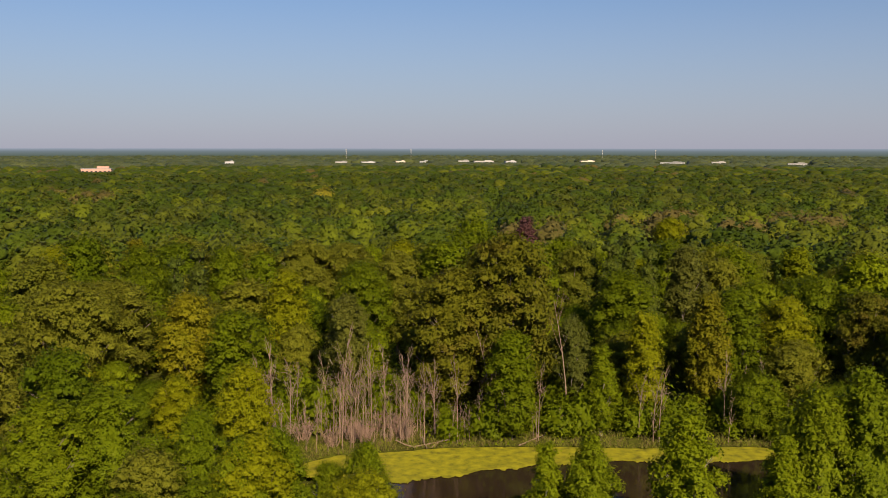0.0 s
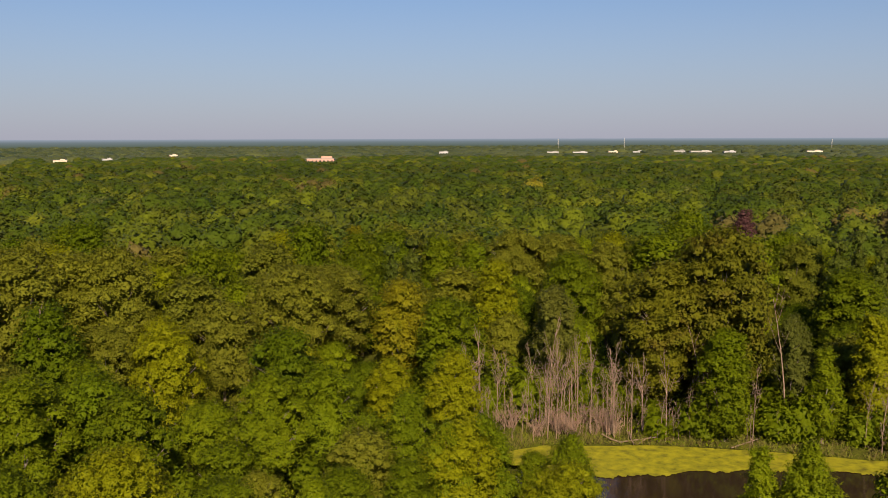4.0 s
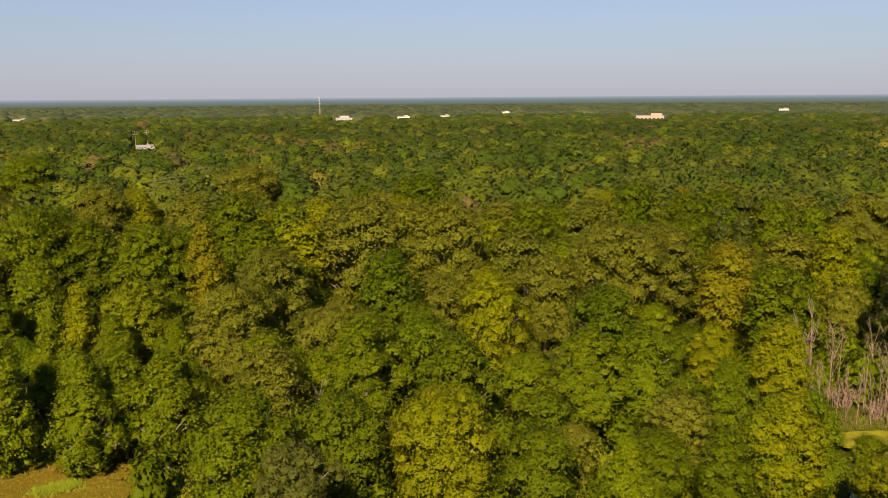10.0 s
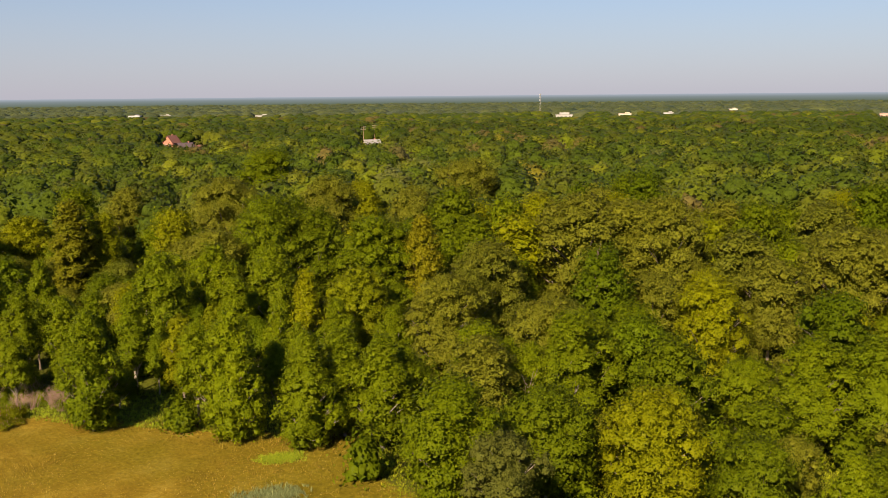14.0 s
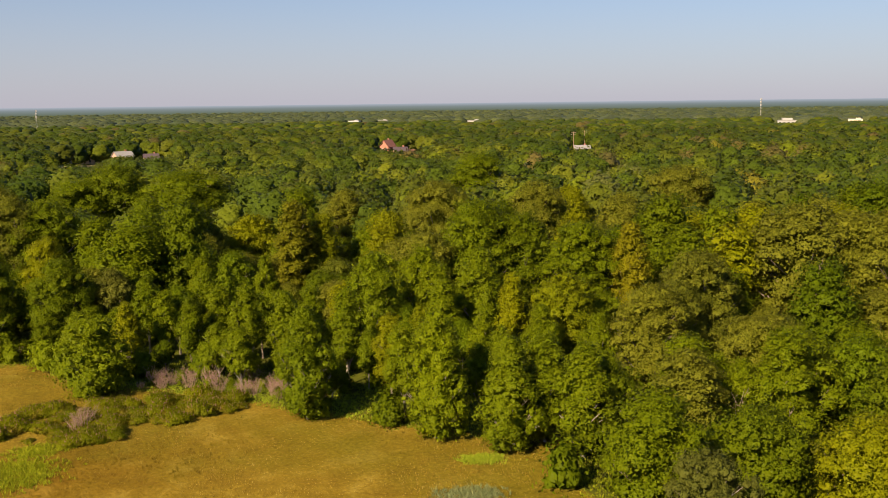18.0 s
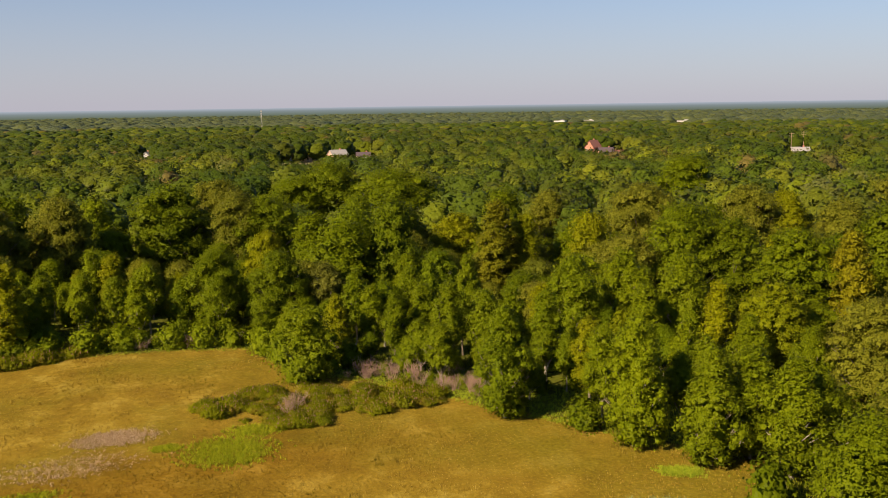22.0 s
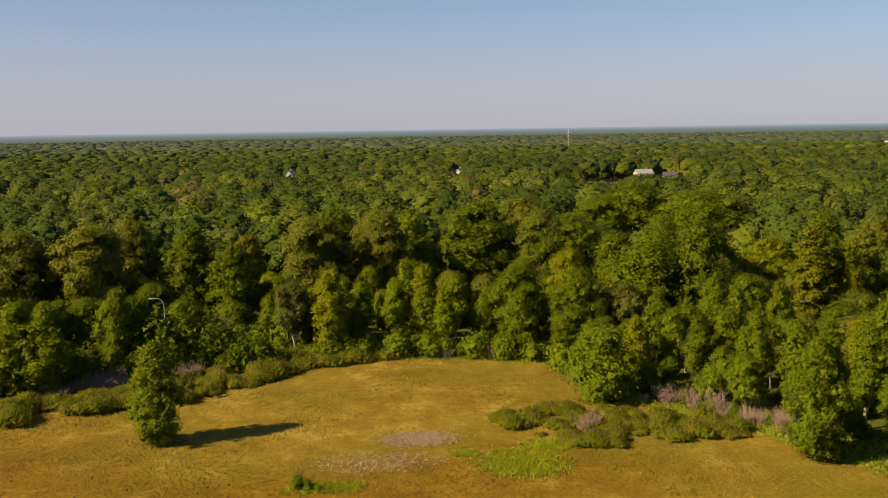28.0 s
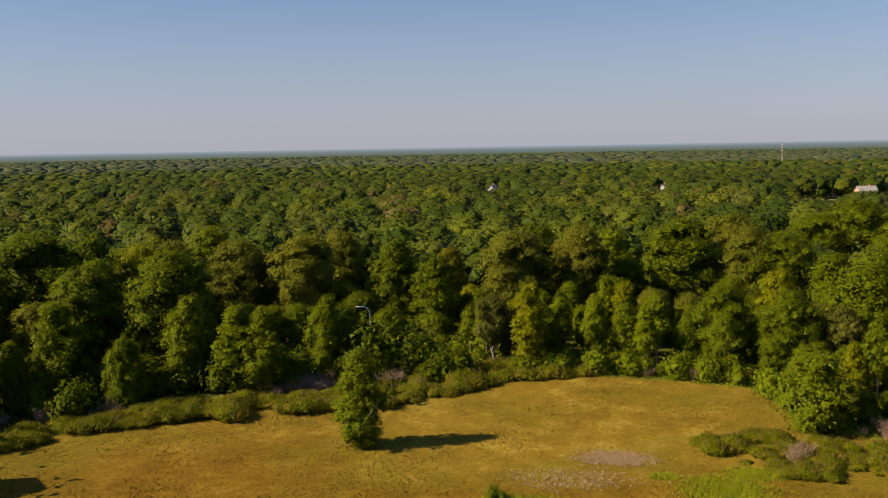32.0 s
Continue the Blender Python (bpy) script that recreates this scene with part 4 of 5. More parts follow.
for _ in range(58):
    a = brush.uniform(80.5, 97.5)
    set_out(VINE[int(brush.integers(3))], a, np.interp(a, CLEAR_AZ, CLEAR_D) + brush.uniform(1.0, 5.5), brush.uniform(0.7, 1.25))
for _ in range(34):
    a = brush.uniform(66, 81)
    set_out(VINE[int(brush.integers(3))], a, np.interp(a, CLEAR_AZ, CLEAR_D) + brush.uniform(1, 9), brush.uniform(0.3, 0.65))
for _ in range(95):
    a = brush.uniform(100.5, 131)
    set_out(THICKET[int(brush.integers(3))], a, brush.uniform(141.5, 149.0), brush.uniform(0.8, 1.35))
for _ in range(400):
    a, d = brush.uniform(56, 131), brush.uniform(108, 182)
    if d > np.interp(a, CLEAR_AZ, CLEAR_D) + 34 or d < np.interp(a, CLEAR_AZ, CLEAR_D) + 5 or (101 < a and 149 < d < 159):
        continue
    set_out((THICKET + VINE)[int(brush.integers(6))], a, d, brush.uniform(0.6, 1.35))
# Dry pinkish shrubs.
for az, dist, spread, count in ((69.6, 115.5, 1.1, 6), (72.0, 121, 1.6, 4), (89.5, 146.5, 2.2, 11), (86.0, 146.0, 1.8, 7), (110.8, 139.5, 1.6, 11), (108.2, 142.0, 1.2, 8), (123.8, 135.5, 2.2, 12), (80.6, 110, 0.7, 4), (104.5, 140, 1.3, 6), (76.2, 124, 1.4, 6)):
    for _ in range(count):
        set_out(DRY[int(brush.integers(3))], az + brush.normal() * spread, dist + brush.normal() * 1.1, brush.uniform(0.7, 1.25))
set_out(GREY, 102.8, 163.0)
set_out(THICKET[0], 98.2, 92.5, 0.50)
set_out(THICKET[1], 98.8, 93.2, 0.42)
set_out(VINE[0], 97.6, 92.0, 0.34)
for az, dist, sc in ((102.8, 148.0, 1.4), (103.6, 147.4, 1.5), (104.4, 147.0, 1.6), (105.2, 148.0, 1.7), (106.3, 147.2, 1.9), (107.2, 148.5, 1.6), (51.0, 84.5, 1.35), (62.0, 101.5, 0.8), (70.4, 124.5, 0.75), (62.3, 102.8, 1.2)):
    set_out(THICKET[int(brush.integers(3))], az, dist, sc)
# Undergrowth along the shore and below the near trees.
for _ in range(90):
    a = brush.uniform(-27, 2.5)
    set_out((THICKET + VINE)[int(brush.integers(6))], a, pond_far(a) + brush.uniform(1.5, 14), brush.uniform(0.7, 1.7))
for _ in range(40):
    a = brush.uniform(2.5, 17)
    set_out((THICKET + VINE)[int(brush.integers(6))], a, brush.uniform(118, 128), brush.uniform(0.8, 1.9))
for _ in range(110):
    a, d = brush.uniform(9, 50), brush.uniform(76, 108)
    if open_ground(a, d, 1.0):
        continue
    set_out((THICKET + VINE)[int(brush.integers(6))], a, d, brush.uniform(0.5, 1.3))


# ---- dead trees at the pond ----
def make_dead_tree(h, n, seed):
    rng = np.random.default_rng(seed)
    root = empty("dead_tree")
    lean = rng.normal(size=2) * 0.06
    trunk = [(lean[0] * h * u * u + 0.10 * math.sin(4 * u + seed), lean[1] * h * u * u, h * u - 0.4 * (u == 0), 0.0078 * h * (1 - 0.80 * u)) for u in (0, 0.2, 0.4, 0.6, 0.8, 1.0)]
    V, Fc = tubes([trunk], 6)
    part("trunk", mesh_of("trunk", V, Fc, [DEAD_BARK], smooth=True), root)
    for _ in range(n):
        u = rng.uniform(0.28, 0.95)
        p = np.array([lean[0] * h * u * u + 0.10 * math.sin(4 * u + seed), lean[1] * h * u * u, h * u])
        a, ln = rng.uniform(0, 6.283), h * rng.uniform(0.12, 0.30) * (1.25 - u * 0.7)
        d = np.array([math.cos(a) * 0.5, math.sin(a) * 0.5, 1.0])
        q, e = p + d * ln * 0.5, p + d * ln + np.array([0, 0, 0.15 * ln])
        paths = [[(*p, 0.030), (*q, 0.021), (*e, 0.010)]]
        for _ in range(2):
            s = p + d * ln * rng.uniform(0.35, 0.8)
            paths.append([(*s, 0.015), (*(s + unit(rng.normal(size=3) + d) * ln * 0.4), 0.008)])
        V, Fc = tubes(paths, 4)
        part("branch", mesh_of("branch", V, Fc, [DEAD_BARK]), root)
    return [tagged(root, "bare dead tree with bleached trunk at the pond", "dead tree", "dead trees at the pond"), h, 1, False]


DEAD = [make_dead_tree(h, n, 400 + n) for h, n in ((8.5, 12), (7.0, 10), (9.5, 14), (6.0, 9), (5.0, 8))]
for _ in range(85):
    a = brush.uniform(1.2, 12.2)
    set_out(DEAD[int(brush.integers(5))], a, np.interp(a, [1, 6, 12], [112.5, 110, 106.5]) + abs(brush.normal()) * 5.0, brush.uniform(0.7, 1.3))
for az, spread, count in ((1.0, 1.4, 14), (-2.4, 1.2, 8), (-3.8, 0.9, 6), (-6.6, 0.8, 5), (-19.2, 1.2, 8), (-13.0, 1.5, 6), (-0.2, 0.6, 4), (-23, 1, 4)):
    for _ in range(count):
        a = az + brush.normal() * spread
        set_out(DEAD[int(brush.integers(5))], a, pond_far(a) + brush.uniform(0.5, 4), brush.uniform(0.55, 1.05))
for az, dist, h in ((41.1, 86, 11.5), (36.6, 122, 14), (-7.6, 117.5, 15), (-3.0, 117, 13)):
    g = make_dead_tree(h, 6, int(az * 10) + 900)
    set_out(g, az, dist)
for _ in range(16):
    a = brush.uniform(1, 12.5)
    set_out(DRY[int(brush.integers(3))], a, np.interp(a, [1, 6, 12], [114, 111.5, 108]) + brush.uniform(0, 9), brush.uniform(0.8, 1.5))
for az, dist, ln, turn in ((0.6, 111.6, 5.0, 20), (1.2, 112.0, 3.6, 100), (0.2, 112.4, 4.2, 60), (2.4, 111.2, 3.0, 150), (-5.5, 113.2, 4.5, 40)):
    V, Fc = tubes([[(-ln / 2, 0, 0.04, 0.09), (0, 0.1, 0.2, 0.08), (ln / 2, 0, 0.5, 0.05)], [(0.2 * ln, 0.05, 0.3, 0.05), (0.35 * ln, 0.5, 0.8, 0.02)]], 6)
    root = empty("fallen_log", Matrix.Translation(polar(az, dist)) @ Matrix.Rotation(radians(turn), 4, "Z"))
    part("log", mesh_of("log", V, Fc, [DEAD_BARK], smooth=True), root)
    tagged(root, "bleached fallen log lying on the pond shore", "log", "logs on the shore")


# ---- grass and herbs ----
def blade_material(name, stops, patch=None):
    m, nt, b = material(name, 0.85)
    b.inputs["Specular IOR Level"].default_value = 0.08
    geo = nt.nodes.new("ShaderNodeNewGeometry")
    col = ramp(nt, geo.outputs["Random Per Island"], stops)
    if patch:
        col = blend(nt, ramp(nt, noise_of(nt, 0.05, 4), [(0.47, (0, 0, 0)), (0.62, (0.8, 0.8, 0.8))]), col, patch)
        russet_vignette = nt.nodes.new("ShaderNodeAttribute")
        russet_vignette.attribute_name = "russet_vignette"
        # Blades darken with the ground: rusty growth and painted vignetting together.
        col = blend(nt, russet_vignette.outputs["Fac"], col, blend(nt, 1.0, col, (0.80, 0.69, 0.52), "MULTIPLY"))
    nt.links.new(col, b.inputs["Base Color"])
    return m


def blades(name, label, category, places, heights, width, per, mat, seed, lean=0.35):
    """Tufts of bent, pointed blades, joined."""
    rng = np.random.default_rng(seed)
    n = len(places) * per
    base = np.repeat(np.asarray(places, dtype=float), per, axis=0)
    h = np.repeat(np.asarray(heights, dtype=float), per) * rng.uniform(0.6, 1.2, n)
    base[:, :2] += rng.normal(size=(n, 2)) * 0.10
    a = rng.uniform(0, 6.283, n)
    side = np.stack([np.cos(a), np.sin(a), np.zeros(n)], 1) * (width * rng.uniform(0.6, 1.4, n))[:, None] * 0.5
    b = rng.uniform(0, 6.283, n)
    tip = base + np.stack([np.cos(b) * h * lean, np.sin(b) * h * lean, h], 1) * rng.uniform(0.7, 1.1, (n, 1))
    mid = base + (tip - base) * np.array([0.35, 0.35, 0.6])
    V = np.stack([base - side, base + side, mid + side * 0.8, tip, mid - side * 0.8], 1).reshape(-1, 3)
    i = np.arange(n)[:, None] * 5
    Fc = np.concatenate([i + np.array([[0, 1, 2]]), i + np.array([[0, 2, 4]]), i + np.array([[4, 2, 3]])])
    me = mesh_of(name, V, Fc, [mat])
    me.attributes.new("russet_vignette", "FLOAT", "POINT").data.foreach_set("value", russet_share(V[:, 0], V[:, 1]).astype(np.float32))
    return tagged(new(name, me), label, category, kind="stuff")


def ground_z(x, y):
    return 0.25 * np.sin(x * 0.045 + 1) * np.cos(y * 0.052) * clear_share(x, y) - 0.03


field = np.random.default_rng(12)
d = np.sqrt(field.uniform(72 ** 2, 148 ** 2, 84000))
az = field.uniform(42, 131, 84000)
keep = d < np.interp(az, CLEAR_AZ, CLEAR_D) + field.uniform(-1, 4, 84000)
x, y = -np.sin(np.radians(az)) * d, np.cos(np.radians(az)) * d
places = np.stack([x, y, ground_z(x, y)], 1)[keep]
clump = np.array([noise.noise((p[0] * 0.09, p[1] * 0.09, 2)) + 0.6 * noise.noise((p[0] * 0.4, p[1] * 0.4, 7)) for p in places])
HAY = blade_material("dry_grass_blades", [(0.0, (0.122, 0.074, 0.008)), (0.45, (0.180, 0.116, 0.012)), (0.8, (0.240, 0.166, 0.024)), (1.0, (0.320, 0.240, 0.060))], (0.112, 0.094, 0.006))
blades("meadow_grass", "dry tan and olive meadow grass", "grass", places, 0.13 + 0.24 * np.clip(clump + 0.3, 0, 1), 0.04, 3, HAY, 1, 0.4)


def herb_patch(name, label, az, dist, rx, ry, n, h, width, mat, seed, per=4, lean=0.4):
    rng = np.random.default_rng(seed)
    c, out = polar(az, dist), polar(az, 1.0)
    across = Vector((out.y, -out.x, 0))
    r, t = np.sqrt(rng.uniform(0, 1, n)) * (1 + 0.25 * rng.normal(size=n)), rng.uniform(0, 6.283, n)
    u, v = r * np.cos(t) * rx, r * np.sin(t) * ry
    p = np.array(c)[None] + np.array(across)[None] * u[:, None] + np.array(out)[None] * v[:, None]
    p[:, 2] = ground_z(p[:, 0], p[:, 1])
    return blades(name, label, "plants", p, rng.uniform(0.4, 1.1, n) * h * 0.8, width * 0.55, per * 2, mat, seed, lean + 0.2)


GREEN_HERB = blade_material("green_herbs", [(0.0, (0.105, 0.125, 0.005)), (0.5, (0.175, 0.202, 0.007)), (1.0, (0.245, 0.262, 0.012))])
BRIGHT_HERB = blade_material("lime_grass", [(0.0, (0.120, 0.170, 0.008)), (1.0, (0.230, 0.270, 0.018))])
BROWN_HERB = blade_material("faded_flower_stalks", [(0.0, (0.14, 0.085, 0.030)), (0.5, (0.32, 0.215, 0.12)), (1.0, (0.55, 0.42, 0.30))])
SILVER_HERB = blade_material("silver_herbs", [(0.0, (0.09, 0.11, 0.035)), (1.0, (0.18, 0.20, 0.085))])
herb_patch("herb_patch", "green leafy milkweed patch in the dry meadow", 84.6, 98.0, 4.4, 4.0, 1300, 0.65, 0.085, GREEN_HERB, 31)
herb_patch("herb_patch", "green leafy milkweed patch in the dry meadow", 88.2, 101, 1.6, 1.0, 240, 0.45, 0.085, GREEN_HERB, 32)
herb_patch("herb_patch", "green leafy milkweed patch in the dry meadow", 97.0, 92.5, 4.2, 1.6, 600, 0.45, 0.085, GREEN_HERB, 33)
herb_patch("herb_patch", "green leafy milkweed patch in the dry meadow", 83.0, 104, 3.0, 2.0, 500, 0.55, 0.085, GREEN_HERB, 37)
herb_patch("lime_patch", "bright lime-green grass patch in the meadow", 56.3, 90.7, 2.1, 1.3, 420, 0.6, 0.09, BRIGHT_HERB, 34)
herb_patch("lime_patch", "bright lime-green grass patch in the meadow", 70.5, 119, 9.0, 2.6, 900, 0.5, 0.10, BRIGHT_HERB, 38)
herb_patch("faded_patch", "faded pinkish brown wildflower patch", 91.2, 106.0, 4.2, 2.3, 1100, 0.50, 0.055, BROWN_HERB, 35)
herb_patch("faded_patch", "faded pinkish brown wildflower patch", 94.0, 99.0, 6.5, 3.2, 700, 0.40, 0.05, BROWN_HERB, 36)
herb_patch("silver_patch", "silvery blue-green herb patch in the meadow", 57.0, 81.8, 3.0, 1.6, 420, 0.7, 0.10, SILVER_HERB, 39)
# Lush grass under the near trees.
lush = np.random.default_rng(15)
d, az = np.sqrt(lush.uniform(74 ** 2, 100 ** 2, 14000)), lush.uniform(9, 50, 14000)
x, y = -np.sin(np.radians(az)) * d, np.cos(np.radians(az)) * d
blades("lush_grass", "lush green grass between the trees", "grass", np.stack([x, y, np.full(len(x), -0.03)], 1), lush.uniform(0.2, 0.5, len(x)), 0.05, 6, GREEN_HERB, 16, 0.6)
# Rank growth along the shore.
shore = np.random.default_rng(18)
az = shore.uniform(-28, 12, 5200)
d = np.interp(az, POND_AZ, POND_D) + shore.uniform(-0.6, 6.0, 5200)
x, y = -np.sin(np.radians(az)) * d, np.cos(np.radians(az)) * d
REED = blade_material("shore_reeds", [(0.0, (0.060, 0.050, 0.014)), (0.4, (0.130, 0.100, 0.035)), (0.7, (0.100, 0.120, 0.010)), (1.0, (0.150, 0.165, 0.012))])
blades("shore_reeds", "brown and green reeds along the pond shore", "reeds", np.stack([x, y, np.full(len(x), -0.10)], 1), shore.uniform(0.25, 1.2, len(x)) * (0.7 + 0.5 * np.sin(az * 3.1) * np.sin(az * 1.27 + 1)), 0.05, 5, REED, 19, 0.7)
# Fresh grass below the young stand.
stand = np.random.default_rng(23)
az = stand.uniform(54, 97, 9000)
d = np.interp(az, CLEAR_AZ, CLEAR_D) + stand.uniform(-1.5, 13, 9000)
x, y = -np.sin(np.radians(az)) * d, np.cos(np.radians(az)) * d
blades("stand_grass", "fresh green grass below the young trees", "grass", np.stack([x, y, np.full(len(x), -0.03)], 1), stand.uniform(0.2, 0.45, len(x)), 0.05, 6, BRIGHT_HERB, 24, 0.6)


# ---- buildings, masts, road ----
def plain(name, colour, rough=0.7, vary=0.15, scale=1.5, metal=0.0):
    m, nt, b = material(name, rough)
    b.inputs["Metallic"].default_value = metal
    nt.links.new(ramp(nt, noise_of(nt, scale, 4), [(0.3, tuple(c * (1 - vary) for c in colour)), (0.7, tuple(min(1, c * (1 + vary)) for c in colour))]), b.inputs["Base Color"])
    return m


BRICK = plain("red_brick", (0.34, 0.15, 0.105))
PINK = plain("pinkish_brick", (0.46, 0.26, 0.20))
WHITE = plain("white_siding", (0.32, 0.31, 0.29), vary=0.08)
PALE = plain("pale_grey_cladding", (0.36, 0.36, 0.36), vary=0.08)
BEIGE = plain("beige_wall", (0.55, 0.45, 0.34))
RED_ROOF = plain("red_shingles", (0.15, 0.065, 0.050))
DARK_ROOF = plain("dark_shingles", (0.07, 0.05, 0.055))
GREY_ROOF = plain("grey_shingles", (0.22, 0.21, 0.20))
STEEL = plain("galvanised_steel", (0.62, 0.62, 0.60), 0.45, metal=0.6)
ASPHALT = plain("asphalt", (0.06, 0.058, 0.055), 0.9)
GLASS, gnt, gb = material("window_glass", 0.06)
gb.inputs["Base Color"].default_value = (0.03, 0.035, 0.04, 1)
gb.inputs["Specular IOR Level"].default_value = 0.8


def box_mesh(name, x0, y0, z0, x1, y1, z1, mat):
    bm = bmesh.new()
    box_into(bm, x0, y0, z0, x1, y1, z1)
    return bm_mesh(name, bm, mat)


def gable_roof(w, dp, z, rise, eave, mat):
    bm = bmesh.new()
    X, Y = w / 2 + eave, dp / 2 + eave
    t = 0.22
    a = [bm.verts.new(p) for p in ((-X, -Y, z), (X, -Y, z), (X, 0, z + rise), (-X, 0, z + rise), (-X, Y, z), (X, Y, z))]
    b = [bm.verts.new(v.co + Vector((0, 0, t))) for v in a]
    for q in ((0, 1, 2, 3), (3, 2, 5, 4)):
        bm.faces.new([b[i] for i in q])
        bm.faces.new([a[i] for i in reversed(q)])
    for i, j in ((0, 1), (1, 2), (2, 5), (5, 4), (4, 3), (3, 0)):
        bm.faces.new((a[i], a[j], b[j], b[i]))
    return bm_mesh("roof", bm, mat)


def gable_walls(w, dp, h, rise, mat):
    bm = bmesh.new()
    box_into(bm, -w / 2, -dp / 2, -0.3, w / 2, dp / 2, h)
    for s in (-1, 1):
        v = [bm.verts.new(p) for p in ((s * w / 2, -dp / 2, h), (s * w / 2, dp / 2, h), (s * w / 2, 0, h + rise), (s * (w / 2 - 0.3), -dp / 2, h), (s * (w / 2 - 0.3), dp / 2, h), (s * (w / 2 - 0.3), 0, h + rise))]
        bm.faces.new(v[:3])
        bm.faces.new((v[5], v[4], v[3]))
        bm.faces.new((v[0], v[2], v[5], v[3]))
        bm.faces.new((v[2], v[1], v[4], v[5]))
    return bm_mesh("wall", bm, mat)


def add_windows(root, w, dp, h, storeys, mat_frame):
    for s in range(storeys):
        z = h * (s + 0.35) / storeys
        for side in (-1, 1):
            k = max(2, int(w / 3.2))
            for i in range(k):
                x = -w / 2 + w * (i + 0.5) / k
                fr = part("window", box_mesh("window", x - 0.65, side * (dp / 2 + 0.03) - 0.05, z, x + 0.65, side * (dp / 2 + 0.03) + 0.05, z + 1.5, mat_frame), root)
                part("pane", box_mesh("pane", x - 0.52, side * (dp / 2 + 0.06) - 0.04, z + 0.1, x + 0.52, side * (dp / 2 + 0.06) + 0.04, z + 1.4, GLASS), fr)
        for side in (-1, 1):
            for y in (-dp * 0.25, dp * 0.25):
                fr = part("window", box_mesh("window", side * (w / 2 + 0.03) - 0.05, y - 0.65, z, side * (w / 2 + 0.03) + 0.05, y + 0.65, z + 1.5, mat_frame), root)
                part("pane", box_mesh("pane", side * (w / 2 + 0.06) - 0.04, y - 0.52, z + 0.1, side * (w / 2 + 0.06) + 0.04, y + 0.52, z + 1.4, GLASS), fr)


def house(az, dist, turn, w, dp, h, rise, wall, roof, label, storeys=2, chimney=True):
    root = empty("house", Matrix.Translation(polar(az, dist)) @ Matrix.Rotation(radians(az + turn), 4, "Z"))
    part("wall", gable_walls(w, dp, h, rise, wall), root)
    rf = part("roof", gable_roof(w, dp, h + 0.02, rise, 0.5, roof), root)
    if chimney:
        part("chimney", box_mesh("chimney", w * 0.2, 0.6, h + rise * 0.3, w * 0.2 + 0.9, 1.5, h + rise + 1.1, BRICK), rf)
    part("door", box_mesh("door", -0.5, -dp / 2 - 0.08, 0, 0.5, -dp / 2 - 0.01, 2.1, WHITE), root)
    add_windows(root, w, dp, h, storeys, WHITE)
    return tagged(root, label, "house")


def hall(name, az, dist, turn, w, dp, h, wall, label, category, blocks=()):
    root = empty(name, Matrix.Translation(polar(az, dist)) @ Matrix.Rotation(radians(az + turn), 4, "Z"))
    part("wall", box_mesh("wall", -w / 2, -dp / 2, -0.3, w / 2, dp / 2, h, wall), root)
    part("roof", box_mesh("roof", -w / 2 - 0.25, -dp / 2 - 0.25, h + 0.01, w / 2 + 0.25, dp / 2 + 0.25, h + 0.5, GREY_ROOF), root)
    for x, bw, bh in blocks:
        part("upper_block", box_mesh("upper_block", x - bw / 2, -dp * 0.3, h + 0.51, x + bw / 2, dp * 0.3, h + bh, wall), root)
    k = max(3, int(w / 5))
    for i in range(k):
        x = -w / 2 + w * (i + 0.5) / k
        part("window", box_mesh("window", x - 1.2, -dp / 2 - 0.08, h * 0.35, x + 1.2, -dp / 2 - 0.01, h * 0.75, GLASS), root)
    return tagged(root, label, category)


house(61.75, 640, 50, 8.0, 7.5, 6.6, 4.8, BRICK, RED_ROOF, "tall red brick house with steep red roof")
house(61.0, 634, 10, 9, 7, 3.6, 3.2, PINK, DARK_ROOF, "low brick house with dark shingle roof", 1)
house(60.3, 636, 5, 8, 6, 3.0, 2.0, BEIGE, RED_ROOF, "low beige house with red roof among trees", 1, False)
house(77.15, 628, 25, 11, 8, 4.6, 3.2, PINK, GREY_ROOF, "pinkish brick house among dark trees", 1)
house(78.9, 640, -5, 10, 7, 3.4, 2.6, BEIGE, GREY_ROOF, "beige bungalow beside a tan field", 1)
house(80.0, 650, 10, 9, 7, 3.2, 2.4, WHITE, GREY_ROOF, "white bungalow half hidden by trees", 1)
house(75.6, 634, 5, 9, 7, 3.2, 2.4, BEIGE, DARK_ROOF, "beige bungalow beside the road", 1)
house(50.1, 622, 15, 11, 8, 4.6, 2.8, BEIGE, GREY_ROOF, "beige house at a gap in the woods", 1)
house(98.3, 645, 60, 7, 6, 6.2, 3.2, WHITE, GREY_ROOF, "white house rising from the crowns")
house(120.8, 640, 70, 7, 6, 6.2, 3.0, WHITE, DARK_ROOF, "white gabled house among dense trees")
house(88.1, 640, 60, 7, 6, 5.8, 3.0, WHITE, GREY_ROOF, "white house with a small grey roof")
house(122.2, 660, 10, 10, 8, 5.0, 3.0, BEIGE, GREY_ROOF, "beige house among dense trees")
hall("school", 38.2, 1290, 8, 36, 18, 8.5, WHITE, "white flat-roofed school building above the crowns", "school", ((-6, 12, 3), (12, 10, 2)))
hall("pink_hall", 20.2, 1270, -6, 36, 16, 9.5, PINK, "long pinkish brick hall with flat roof", "hall", ((8, 14, 3),))
far = np.random.default_rng(61)
for k, (az, dist, w, h) in enumerate(WAREHOUSES):
    hall("warehouse", az, dist, far.uniform(-15, 15), w * 0.75, 14, h - 2.5, (WHITE, PALE, BEIGE, PALE, WHITE)[k % 5], "pale low warehouse on the far plain", "warehouse", ((w * 0.15, w * 0.25, 1.6),))


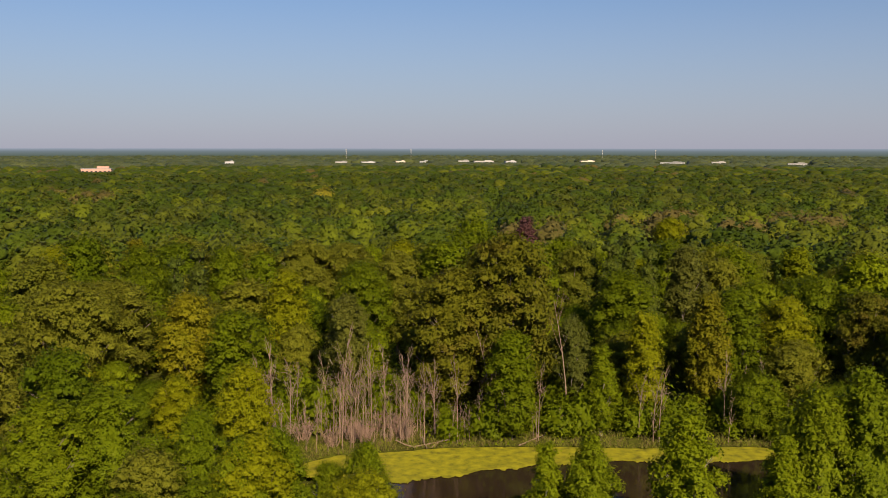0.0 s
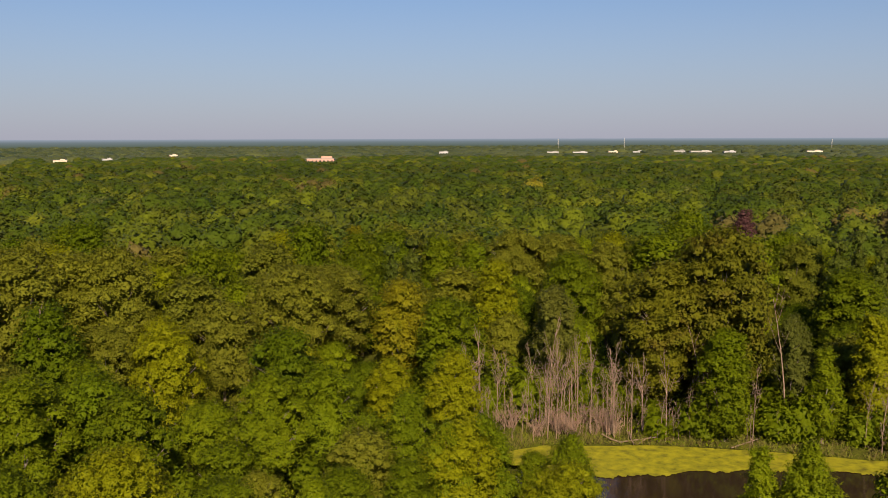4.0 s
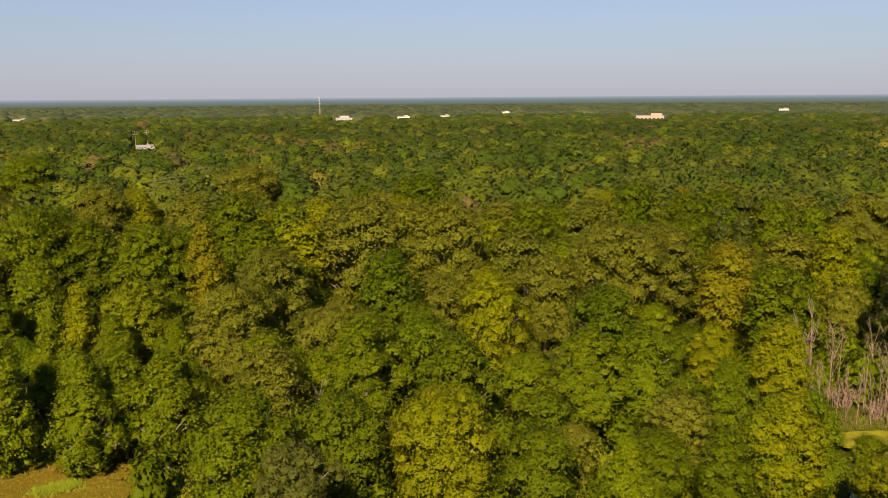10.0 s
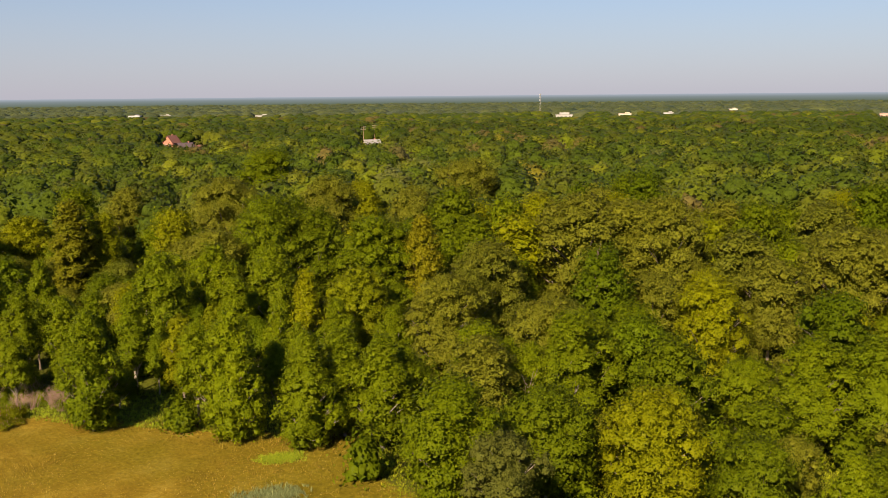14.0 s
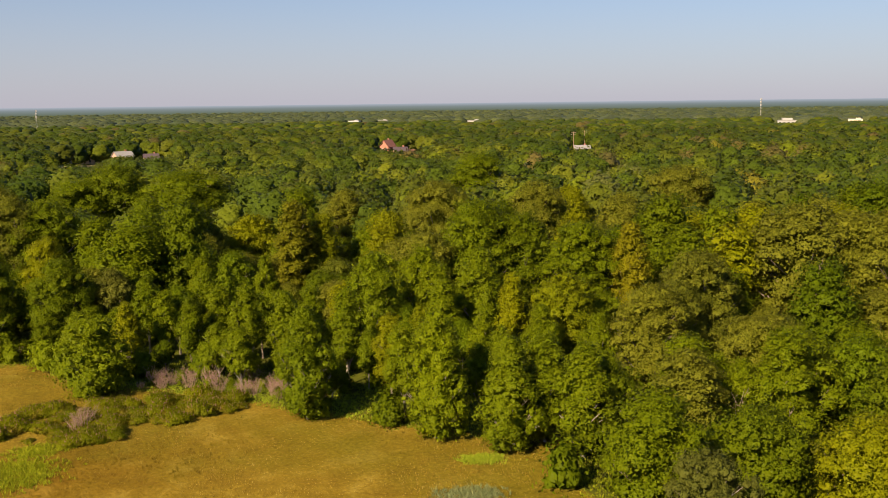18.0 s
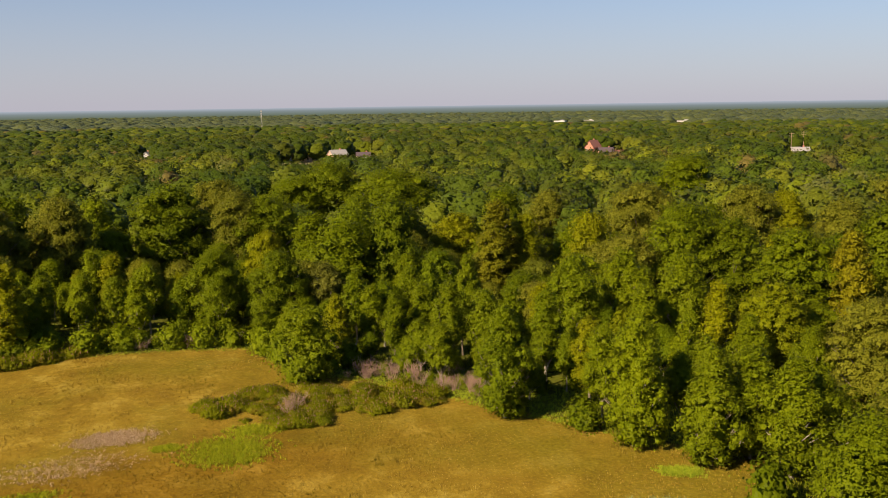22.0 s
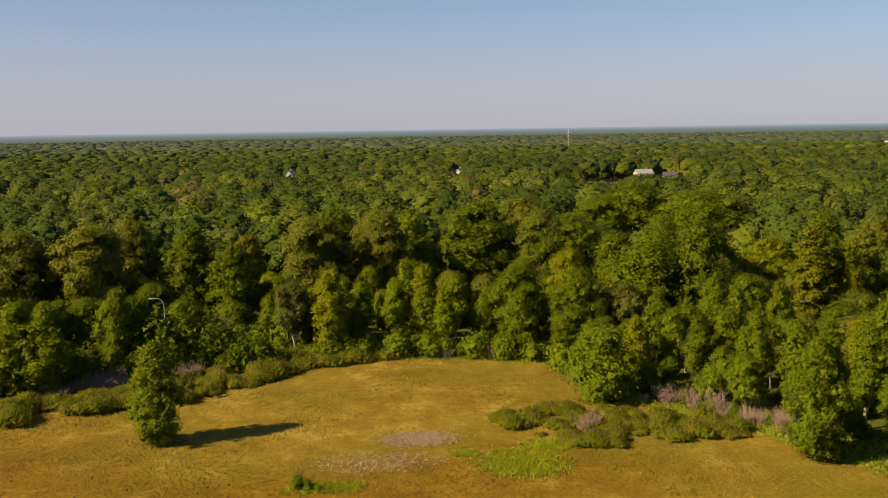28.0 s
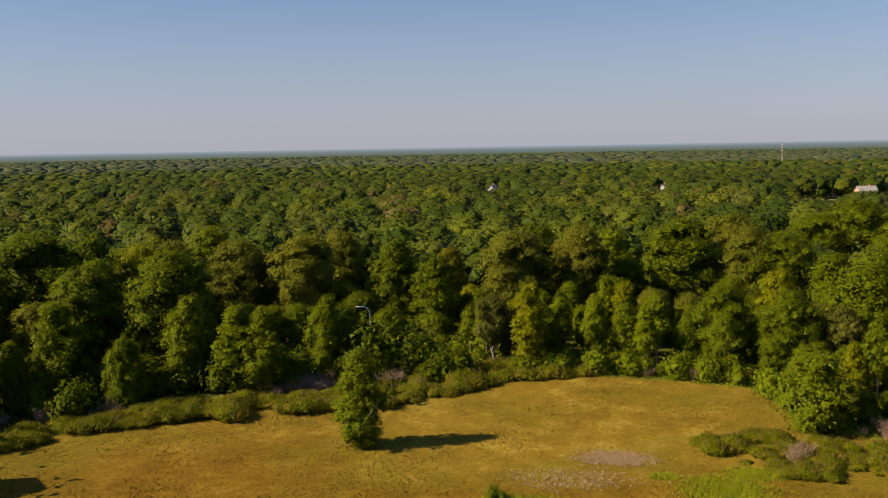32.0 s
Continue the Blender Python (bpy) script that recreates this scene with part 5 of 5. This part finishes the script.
def mast(az, dist, h, label):
    root = empty("radio_mast", Matrix.Translation(polar(az, dist)))
    legs = [(math.cos(a) * 1.2, math.sin(a) * 1.2) for a in (0.5, 2.6, 4.7)]
    for x, y in legs:
        V, Fc = tubes([[(x, y, -0.2, 0.12), (x * 0.35, y * 0.35, h, 0.08)]], 5)
        part("leg", mesh_of("leg", V, Fc, [WHITE]), root)
    for k in range(9):
        z0, z1 = h * k / 9, h * (k + 1) / 9
        s0, s1 = 1 - 0.65 * k / 9, 1 - 0.65 * (k + 1) / 9
        for i in range(3):
            p, q = legs[i], legs[(i + 1) % 3]
            V, Fc = tubes([[(p[0] * s0, p[1] * s0, z0, 0.05), (q[0] * s1, q[1] * s1, z1, 0.05)]], 4)
            part("brace", mesh_of("brace", V, Fc, [WHITE]), root)
    for z in (h * 0.96, h * 0.86, h * 0.74):
        part("antenna", box_mesh("antenna", -0.9, -0.9, z - 0.9, 0.9, 0.9, z + 0.9, WHITE), root)
    return tagged(root, label, "mast")


mast(39.9, 1400, 37, "white lattice radio mast above the woods")
mast(81.55, 1250, 33, "slim white radio mast above the woods")
for az, dist, h in ((2.0, 2150, 34), (-12.6, 2100, 32), (5.9, 2050, 33), (-9.5, 2200, 31)):
    mast(az, dist, h, "slim far radio mast on the plain")


def utility_pole(az, dist, h):
    root = empty("utility_pole", Matrix.Translation(polar(az, dist)) @ Matrix.Rotation(radians(az), 4, "Z"))
    V, Fc = tubes([[(0, 0, -0.3, 0.22), (0, 0, h, 0.15)]], 7)
    part("pole", mesh_of("pole", V, Fc, [DEAD_BARK], smooth=True), root)
    for z in (h - 0.6, h - 2.0):
        part("crossarm", box_mesh("crossarm", -1.5, -0.12, z - 0.1, 1.5, 0.12, z + 0.1, DEAD_BARK), root)
        for x in (-1.3, 0.0, 1.3):
            part("insulator", box_mesh("insulator", x - 0.08, -0.08, z + 0.1, x + 0.08, 0.08, z + 0.4, WHITE), root)
    tagged(root, "tall wooden utility pole at a gap in the woods", "utility pole")


utility_pole(50.55, 600, 17)
utility_pole(49.9, 660, 16)

# Road with its lamp behind the row of cottonwoods.
polar_sheet("road", 101, 135, 0.5, lambda a: 150.5, lambda a: 157.5, 0.03, 1, ASPHALT, "dark asphalt road in the shade of trees", "road")
lamp = empty("street_lamp", Matrix.Translation(polar(106.15, 158.5)) @ Matrix.Rotation(radians(106 + 8), 4, "Z"))
V, Fc = tubes([[(0, 0, -0.1, 0.11), (0, 0, 7.6, 0.085)]], 8)
part("pole", mesh_of("pole", V, Fc, [STEEL], smooth=True), lamp)
V, Fc = tubes([[(0, 0, 7.55, 0.08), (-0.10, 0, 8.4, 0.075), (-0.45, 0, 9.0, 0.07), (-1.0, 0, 9.3, 0.065), (-1.6, 0, 9.35, 0.06)]], 8)
part("arm", mesh_of("arm", V, Fc, [STEEL], smooth=True), lamp)
head = bmesh.new()
bmesh.ops.create_uvsphere(head, u_segments=12, v_segments=8, radius=1.0, matrix=Matrix.Translation((-1.95, 0, 9.33)) @ Matrix.Diagonal((0.42, 0.17, 0.10, 1)))
part("lamp_head", bm_mesh("lamp_head", head, STEEL), lamp)
part("base", box_mesh("base", -0.2, -0.2, -0.05, 0.2, 0.2, 0.35, STEEL), lamp)
tagged(lamp, "pale steel street lamp with curved arm beside the road", "street lamp")

# Tan field and parked cars by the far houses.
polar_sheet("field", 78.2, 81.2, 0.25, lambda a: 585, lambda a: 628, 0.05, 1, plain("mown_tan_field", (0.30, 0.22, 0.10), 0.9, 0.2, 0.1), "tan mown field between the far houses", "field")


def car(az, dist, turn, paint, label):
    root = empty("car", Matrix.Translation(polar(az, dist, 0.06)) @ Matrix.Rotation(radians(turn), 4, "Z"))
    bm = bmesh.new()
    box_into(bm, -2.2, -0.9, 0.35, 2.2, 0.9, 0.95)
    bmesh.ops.bevel(bm, geom=bm.edges[:], offset=0.14, segments=2, affect="EDGES")
    part("body", bm_mesh("body", bm, paint), root)
    bm = bmesh.new()
    box_into(bm, -1.5, -0.78, 0.95, 1.0, 0.78, 1.5)
    for v in bm.verts:
        if v.co.z > 1.4:
            v.co.x *= 0.72
            v.co.y *= 0.85
    part("cabin", bm_mesh("cabin", bm, GLASS), root)
    for x in (-1.35, 1.35):
        for s in (-0.82, 0.82):
            bm = bmesh.new()
            bmesh.ops.create_cone(bm, cap_ends=True, segments=12, radius1=0.34, radius2=0.34, depth=0.2, matrix=Matrix.Translation((x, s, 0.34)) @ Matrix.Rotation(radians(90), 4, "X"))
            part("wheel", bm_mesh("wheel", bm, DARK_ROOF), root)
    tagged(root, label, "car")


for az, dist, turn in ((76.15, 618, 70), (76.45, 620, 75), (75.9, 622, 80)):
    car(az, dist, turn, WHITE, "white parked car beside the far houses")
